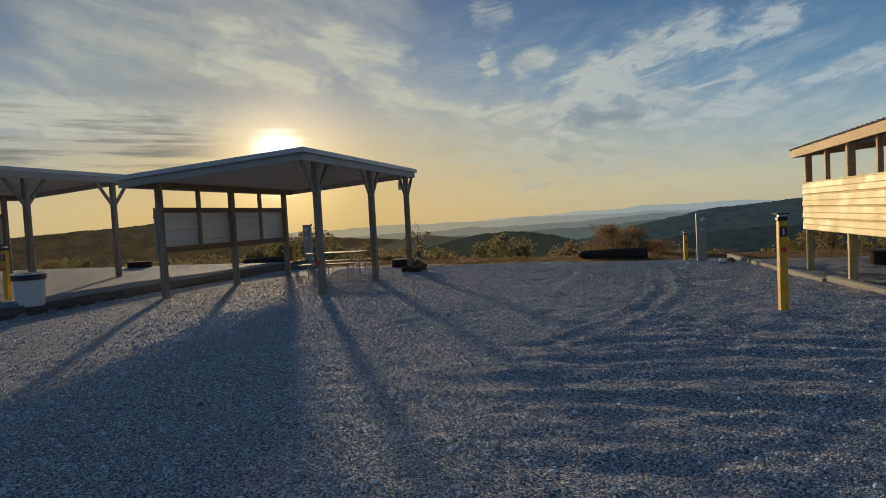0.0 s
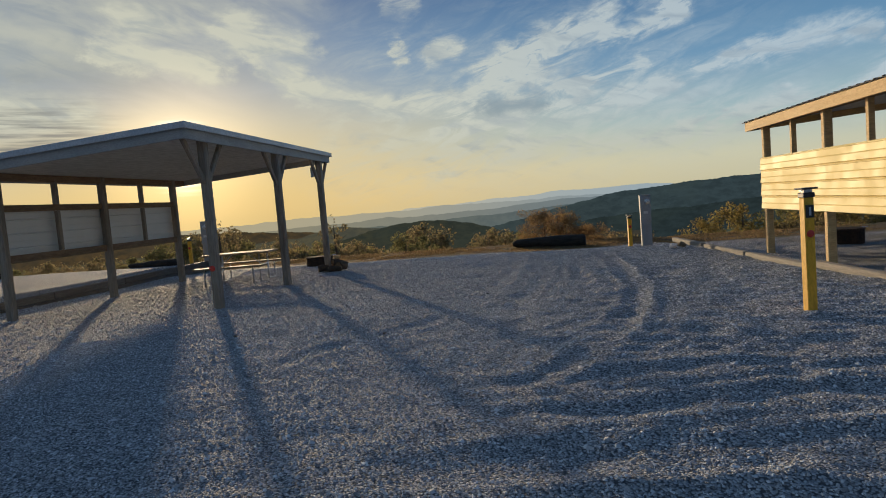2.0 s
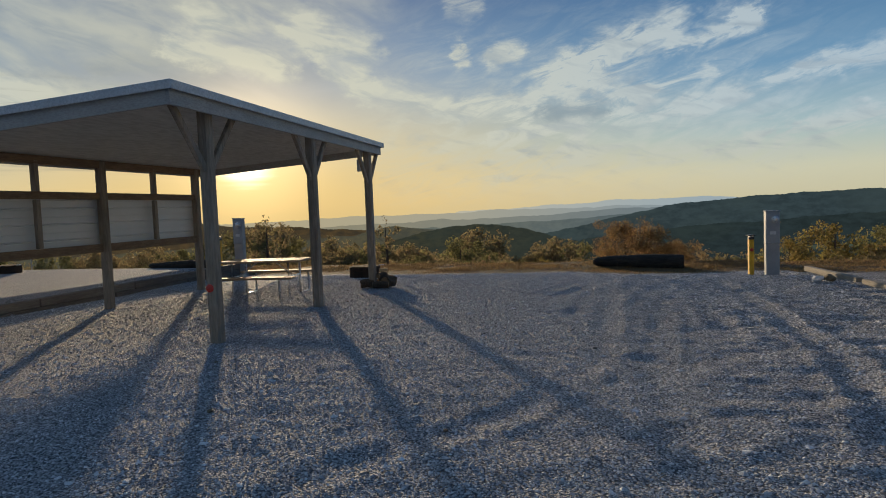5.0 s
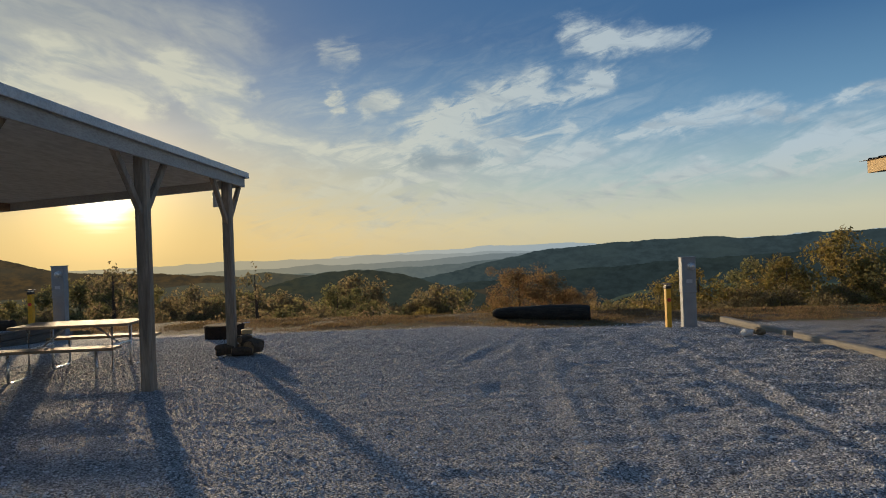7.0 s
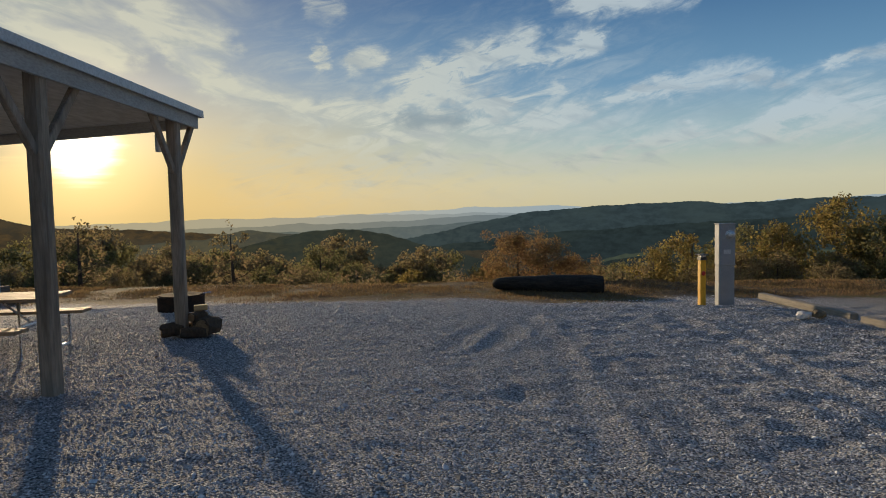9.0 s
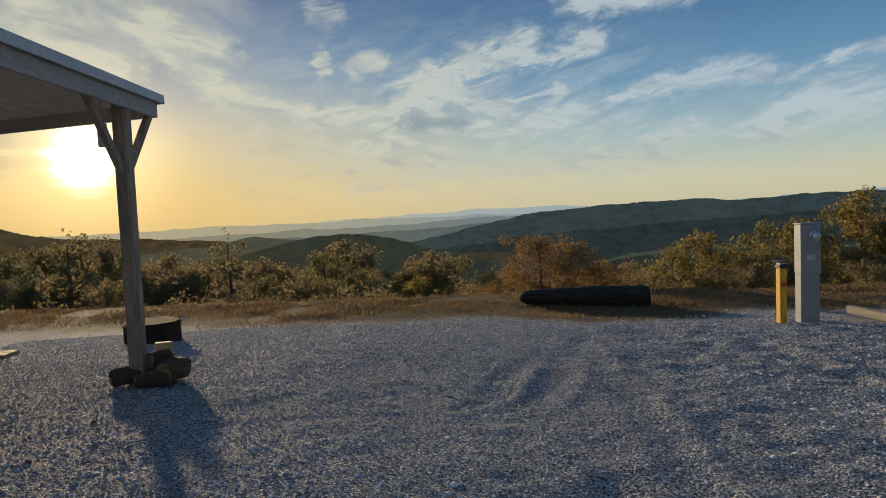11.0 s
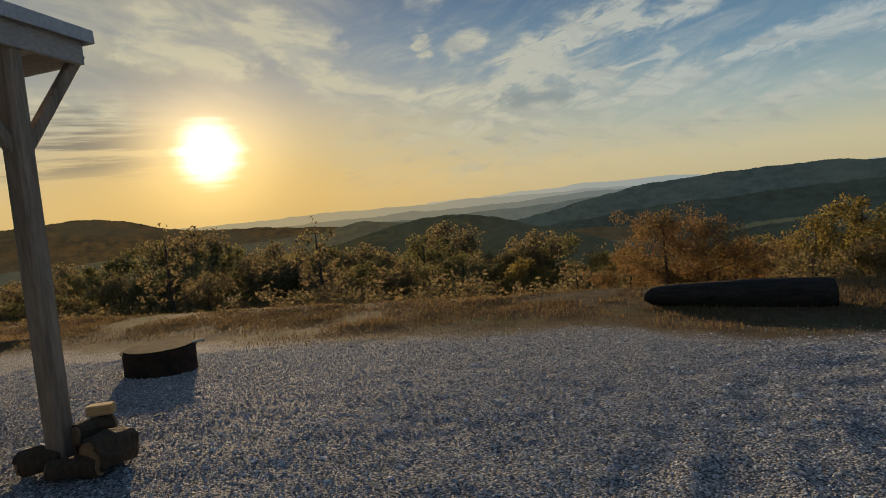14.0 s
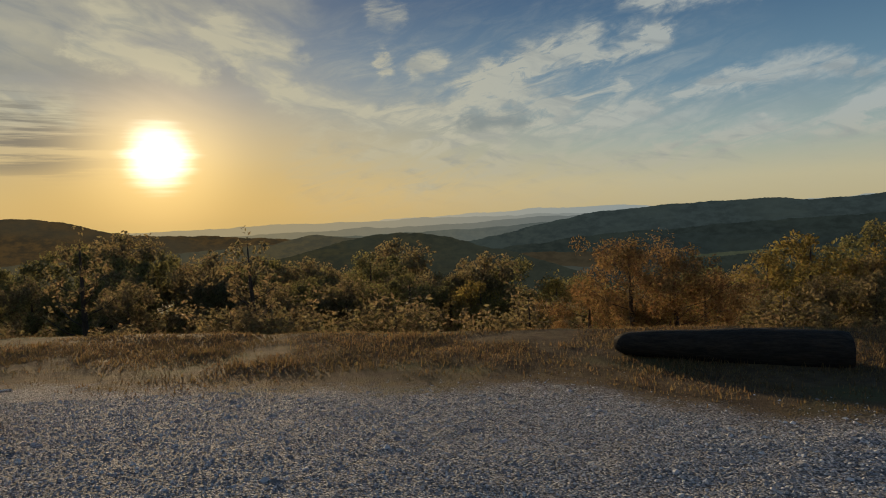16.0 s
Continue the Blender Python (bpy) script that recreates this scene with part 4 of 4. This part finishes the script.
def tree_parts(seed, tall, wide, leaves, size, mat, trunk_share=0.35, airy=1.0):
    """Meshes of a trunk with limbs, and of its crown."""
    rng = np.random.default_rng(seed)
    bm = bmesh.new()
    lean = rng.normal(size=2) * 0.03 * tall
    tube([(0, 0, -1.5), (lean[0] * 0.3, lean[1] * 0.3, tall * 0.3), (lean[0] * 0.8, lean[1] * 0.8, tall * 0.65), (lean[0], lean[1], tall * 0.93)],
         [0.026 * tall, 0.02 * tall, 0.012 * tall, 0.003 * tall], 8, bm)
    centres, radii = [], []
    limbs = 16
    for k in range(limbs):
        t = trunk_share + (0.97 - trunk_share) * (k + 0.5) / limbs
        ang = k * 2.4 + rng.normal() * 0.4
        reach = wide * 0.5 * (1.15 - 0.75 * abs(t - 0.5) * 1.5) * (0.6 + 0.5 * rng.random())
        z0 = tall * t * 0.88
        end = (lean[0] * t + reach * math.cos(ang), lean[1] * t + reach * math.sin(ang), min(tall * 0.97, z0 + reach * 0.55))
        mid = (lean[0] * t + reach * 0.5 * math.cos(ang), lean[1] * t + reach * 0.5 * math.sin(ang), z0 + reach * 0.18)
        tube([(lean[0] * t, lean[1] * t, z0), mid, end], [0.009 * tall * (1.1 - t), 0.006 * tall * (1.1 - t), 0.0015 * tall], 5, bm)
        for share in (0.45, 0.75, 1.0, 1.12):
            jig = rng.normal(size=3) * 0.07 * wide
            centres.append([lean[0] * t + share * reach * math.cos(ang) + jig[0], lean[1] * t + share * reach * math.sin(ang) + jig[1], z0 + share * reach * 0.5 + jig[2]])
            radii.append(wide * (0.09 + 0.09 * rng.random()) * airy)
    centres.append([lean[0], lean[1], tall * 0.95])
    radii.append(wide * 0.1)
    v, f = leaf_cloud(rng, np.array(centres), np.array(radii), leaves, size)
    v[:, 2] *= np.where(v[:, 2] > 0, tall / np.quantile(v[:, 2], 0.995), 1.0)
    for w in bm.verts:
        w.co.z = min(w.co.z, 0.97 * tall)
    return finish(bm, "trunk", BARK, True), mesh_from("crown", v, f, mat)


def tree(kind_, x, y, scale, label, turn=0.0, sink=0.2, name="tree"):
    top = thing(name, pose(x, y, height(x, y) - sink, 0, 0, turn) @ Matrix.Scale(scale, 4), label, "tree" if name == "tree" else "shrub", "trees below the edge")
    part("trunk", kind_[0], BARK, top)
    part("crown", kind_[1], BARK, top)
    return top


KIND_RUST = tree_parts(11, 4.2, 3.7, 10000, 0.048, LEAF_RUST, 0.15, 0.85)
KIND_GOLD = tree_parts(12, 9.0, 4.8, 7500, 0.105, LEAF_GOLD, 0.15)
KIND_GREEN = tree_parts(13, 9.5, 5.2, 7500, 0.115, LEAF_GREEN, 0.15)
KIND_BROWN = tree_parts(14, 8.5, 5.0, 7000, 0.11, LEAF_BROWN, 0.15)
KIND_SAPLING = tree_parts(15, 4.2, 1.6, 700, 0.06, LEAF_BROWN, 0.35, 0.6)
KIND_BRUSH = tree_parts(16, 2.6, 3.2, 3200, 0.07, LEAF_BROWN, 0.05, 1.0)


def at_azimuth(a, dist, eye=(1.0, 12.0)):
    return eye[0] + dist * math.sin(radians(a)), eye[1] + dist * math.cos(radians(a))


def top_out(kind_, tall, a, dist, el, label, turn, name="tree"):
    """A tree at this bearing and distance whose top stands at the elevation el from the lot."""
    x, y = at_azimuth(a, dist)
    want = 1.6 + dist * math.tan(radians(el)) - height(x, y)
    return tree(kind_, x, y, max(0.35, want / tall), label, turn, 0.1, name)


top_out(KIND_RUST, 4.2, 22.4, 16.7, -1.9, "rust orange autumn tree below the grass edge", 30)
top_out(KIND_RUST, 4.2, 27.2, 17.8, -4.4, "rust orange autumn tree below the grass edge", 140)
top_out(KIND_RUST, 4.2, 19.6, 18.6, -5.0, "rust orange autumn tree below the grass edge", 250)
top_out(KIND_RUST, 4.2, 25.3, 17.0, -2.6, "rust orange autumn tree below the grass edge", 75)
top_out(KIND_BRUSH, 2.6, 32.5, 20.0, -5.4, "low brown brush below the grass edge", 80, "brush")
for a, dist, el_, kind_, tall, text in (
        (37.4, 52, -2.2, KIND_GOLD, 9.0, "yellow green autumn tree on the slope"), (41.3, 58, -1.5, KIND_GREEN, 9.5, "dull green tree on the slope"),
        (44.2, 55, -1.3, KIND_GOLD, 9.0, "yellow green autumn tree on the slope"), (48.5, 60, 0.75, KIND_GOLD, 9.0, "tall yellow green tree on the slope"),
        (51.5, 58, -0.9, KIND_GREEN, 9.5, "dull green tree on the slope"), (55.0, 60, -2.0, KIND_BROWN, 8.5, "brown autumn tree on the slope"),
        (60.0, 60, -1.0, KIND_GREEN, 9.5, "dull green tree on the slope"), (34.2, 46, -3.5, KIND_GOLD, 9.0, "yellow green autumn tree on the slope"),
        (12.8, 44, -3.2, KIND_BROWN, 8.5, "brown autumn tree on the slope"), (15.8, 46, -3.6, KIND_GREEN, 9.5, "dull green tree on the slope"),
        (6.0, 70, -1.9, KIND_BROWN, 8.5, "brown autumn tree on the slope"), (-18.8, 60, 0.1, KIND_GREEN, 9.5, "dull green tree on the slope"),
        (-15.8, 62, -0.4, KIND_BROWN, 8.5, "brown autumn tree on the slope"), (-12.8, 60, -0.7, KIND_GREEN, 9.5, "dull green tree on the slope"),
        (-9.4, 62, -1.0, KIND_BROWN, 8.5, "brown autumn tree on the slope"), (-5.5, 60, -1.6, KIND_GREEN, 9.5, "dull green tree on the slope"),
        (-1.5, 58, -1.9, KIND_BROWN, 8.5, "brown autumn tree on the slope"), (2.6, 52, -2.7, KIND_GREEN, 9.5, "dull green tree on the slope")):
    top_out(kind_, tall, a, dist, el_ - (1.5 if a < 0 and a != -15.8 else 0.35), text, 37 * a)
top_out(KIND_SAPLING, 4.2, -4.7, 30.0, -0.7, "thin sapling with few brown leaves", 0)
top_out(KIND_SAPLING, 4.2, -17.0, 36.0, -0.2, "thin sapling with few brown leaves", 70)
rng = np.random.default_rng(5)
for k in range(96):
    a = -64 + 1.35 * k + rng.normal() * 0.7
    dist = 38 + 34 * rng.random()
    level = np.interp(a, (-60, -30, -16, -9, -3, 3, 12, 18, 27, 32, 38, 48, 60), (-2.0, -2.4, -2.9, -3.3, -3.8, -4.2, -4.6, -5.4, -5.6, -5.4, -4.4, -3.6, -3.0))
    pick = (KIND_BROWN, 8.5, "brown autumn tree on the slope") if rng.random() < 0.45 else (KIND_GREEN, 9.5, "dull green tree on the slope") if rng.random() < 0.6 else (KIND_GOLD, 9.0, "yellow green autumn tree on the slope")
    top_out(pick[0], pick[1], a, dist, level + 0.4 * rng.normal() - (0.9 if dist < 48 else 0.3), pick[2], 360 * rng.random())
for k in range(9):
    a = -44 + 7.2 * k + rng.normal() * 1.5
    top_out(KIND_BRUSH, 2.6, a, 22 + 5 * rng.random() + (6 if a < -15 else 0), -5.9 + 0.5 * rng.normal(), "low brown brush below the grass edge", 360 * rng.random(), "brush")


# woods lower on the slope: leafy crowns in a close canopy
def woods():
    rng = np.random.default_rng(8)
    n = 6500
    a = np.radians(-70 + 140 * rng.random(n))
    dist = 62 * (330 / 62) ** (rng.random(n) ** 0.8)
    x, y = dist * np.sin(a), dist * np.cos(a)
    keep = x * UX + y * UY > CREST + 45
    x, y, dist = x[keep], y[keep], dist[keep]
    radii = 1.6 + 1.3 * rng.random(len(x)) + dist / 220
    v, f = leaf_cloud(rng, np.stack([x, y, land(x, y) + radii * 0.8], -1), radii, 150000, 0.5)
    tagged(new("far_woods", mesh_from("far_woods", v, f, WOODS, False)), "autumn woodland covering the slope below", "woods", kind="stuff")


woods()


# ---- loose gravel, and dry grass along the edge ----
def gravel():
    rng = np.random.default_rng(21)
    xs, ys, rs = [], [], []
    for count, x0, x1, y0, y1, rad in ((190000, -4.0, 6.0, 2.5, 11.0, 0.0098), (190000, -3.5, 7.0, 11.0, 22.5, 0.0102), (22000, -9.5, -3.5, 5.0, 19.0, 0.015), (16000, 4.0, 9.5, 8.0, 21.0, 0.016), (9000, -5.0, 8.0, 3.0, 22.0, 0.019)):
        xs.append(x0 + (x1 - x0) * rng.random(count))
        ys.append(y0 + (y1 - y0) * rng.random(count))
        rs.append(rad * (0.6 + 0.9 * rng.random(count) ** 2))
    x, y, rad = np.concatenate(xs), np.concatenate(ys), np.concatenate(rs)
    s, r = x * UX + y * UY, x * UY - y * UX
    keep = (s < border(x, y) + 0.35 * bumps(x, y, 1.6, 4) + 0.35 * rng.normal(size=len(x))) & (r < 3.15 + 0.075 * (20 - s)) & (r > -10.9)
    x, y, rad = x[keep], y[keep], rad[keep]
    n = len(x)
    z = land(x, y)
    # each chip: four uneven corners and a peak
    ang = 6.283 * rng.random((n, 1)) + np.array([[0, 1.57, 3.14, 4.71]]) + 0.5 * (rng.random((n, 4)) - 0.5)
    out = rad[:, None] * (0.8 + 0.7 * rng.random((n, 4)))
    corner = np.stack([x[:, None] + out * np.cos(ang), y[:, None] + out * np.sin(ang), z[:, None] - 0.005 + rad[:, None] * 0.3 * rng.random((n, 4))], -1)
    peak = np.stack([x + rad * 0.5 * rng.normal(size=n), y + rad * 0.5 * rng.normal(size=n), z + rad * (0.35 + 0.5 * rng.random(n))], -1)[:, None]
    verts = np.concatenate([corner, peak], 1)
    tri = np.array([(0, 1, 4), (1, 2, 4), (2, 3, 4), (3, 0, 4)])
    faces = tri[None] + (np.arange(n) * 5)[:, None, None]
    ob = new("gravel", mesh_from("gravel", verts.reshape(-1, 3), faces.reshape(-1, 3), STONE, False))
    tagged(ob, "loose crushed limestone gravel over the lot", "gravel", kind="stuff")


def grass():
    rng = np.random.default_rng(31)
    n = 260000
    s = 20.9 + 5.2 * rng.random(n)
    r = -16 + 26 * rng.random(n)
    x, y = r * UY + s * UX, -r * UX + s * UY
    dens = step(-0.9, 0.6, bumps(x, y, 0.9, 14) + 0.6 * bumps(x, y, 0.3, 15)) * step(-0.1, 1.9, s - border(x, y) + 0.5 * bumps(x, y, 1.6, 4))
    keep = rng.random(n) < dens
    x, y = x[keep], y[keep]
    n = len(x)
    z = land(x, y)
    tall = (0.018 + 0.045 * rng.random(n) ** 3) * (1 + 0.8 * step(0.2, 0.9, bumps(x, y, 0.5, 27)))
    a = 6.283 * rng.random(n)
    lean = 0.7 * rng.random(n) * tall
    w = 0.005 + 0.005 * rng.random(n)
    base = np.stack([x, y, z - 0.005], -1)
    side = np.stack([np.cos(a), np.sin(a), 0 * a], -1) * w[:, None]
    tip = base + np.stack([-np.sin(a) * lean, np.cos(a) * lean, tall], -1)
    verts = np.stack([base - side, base + side, tip], 1).reshape(-1, 3)
    ob = new("dry_grass", mesh_from("dry_grass", verts, np.arange(n * 3).reshape(n, 3), STRAW, False))
    tagged(ob, "short dry brown grass along the lot edge", "grass", kind="stuff")


gravel()
grass()
# odd larger stones and leaf scraps on the gravel
rng = np.random.default_rng(77)
for k in range(16):
    x_, y_ = -3.0 + 9.0 * rng.random(), 5.0 + 15.0 * rng.random()
    rad = 0.014 + 0.012 * rng.random()
    ob = new("stone", finish(lump(rad * 1.3, rad, rad * 0.7, k * 1.7, 0.6, 1), "stone", ROCK if k % 3 else WHITEROCK))
    ob.location = (x_, y_, height(x_, y_) + rad * 0.4)
    tagged(ob, "loose dark stone on the gravel" if k % 3 else "loose white stone on the gravel", "stone", "loose stones")
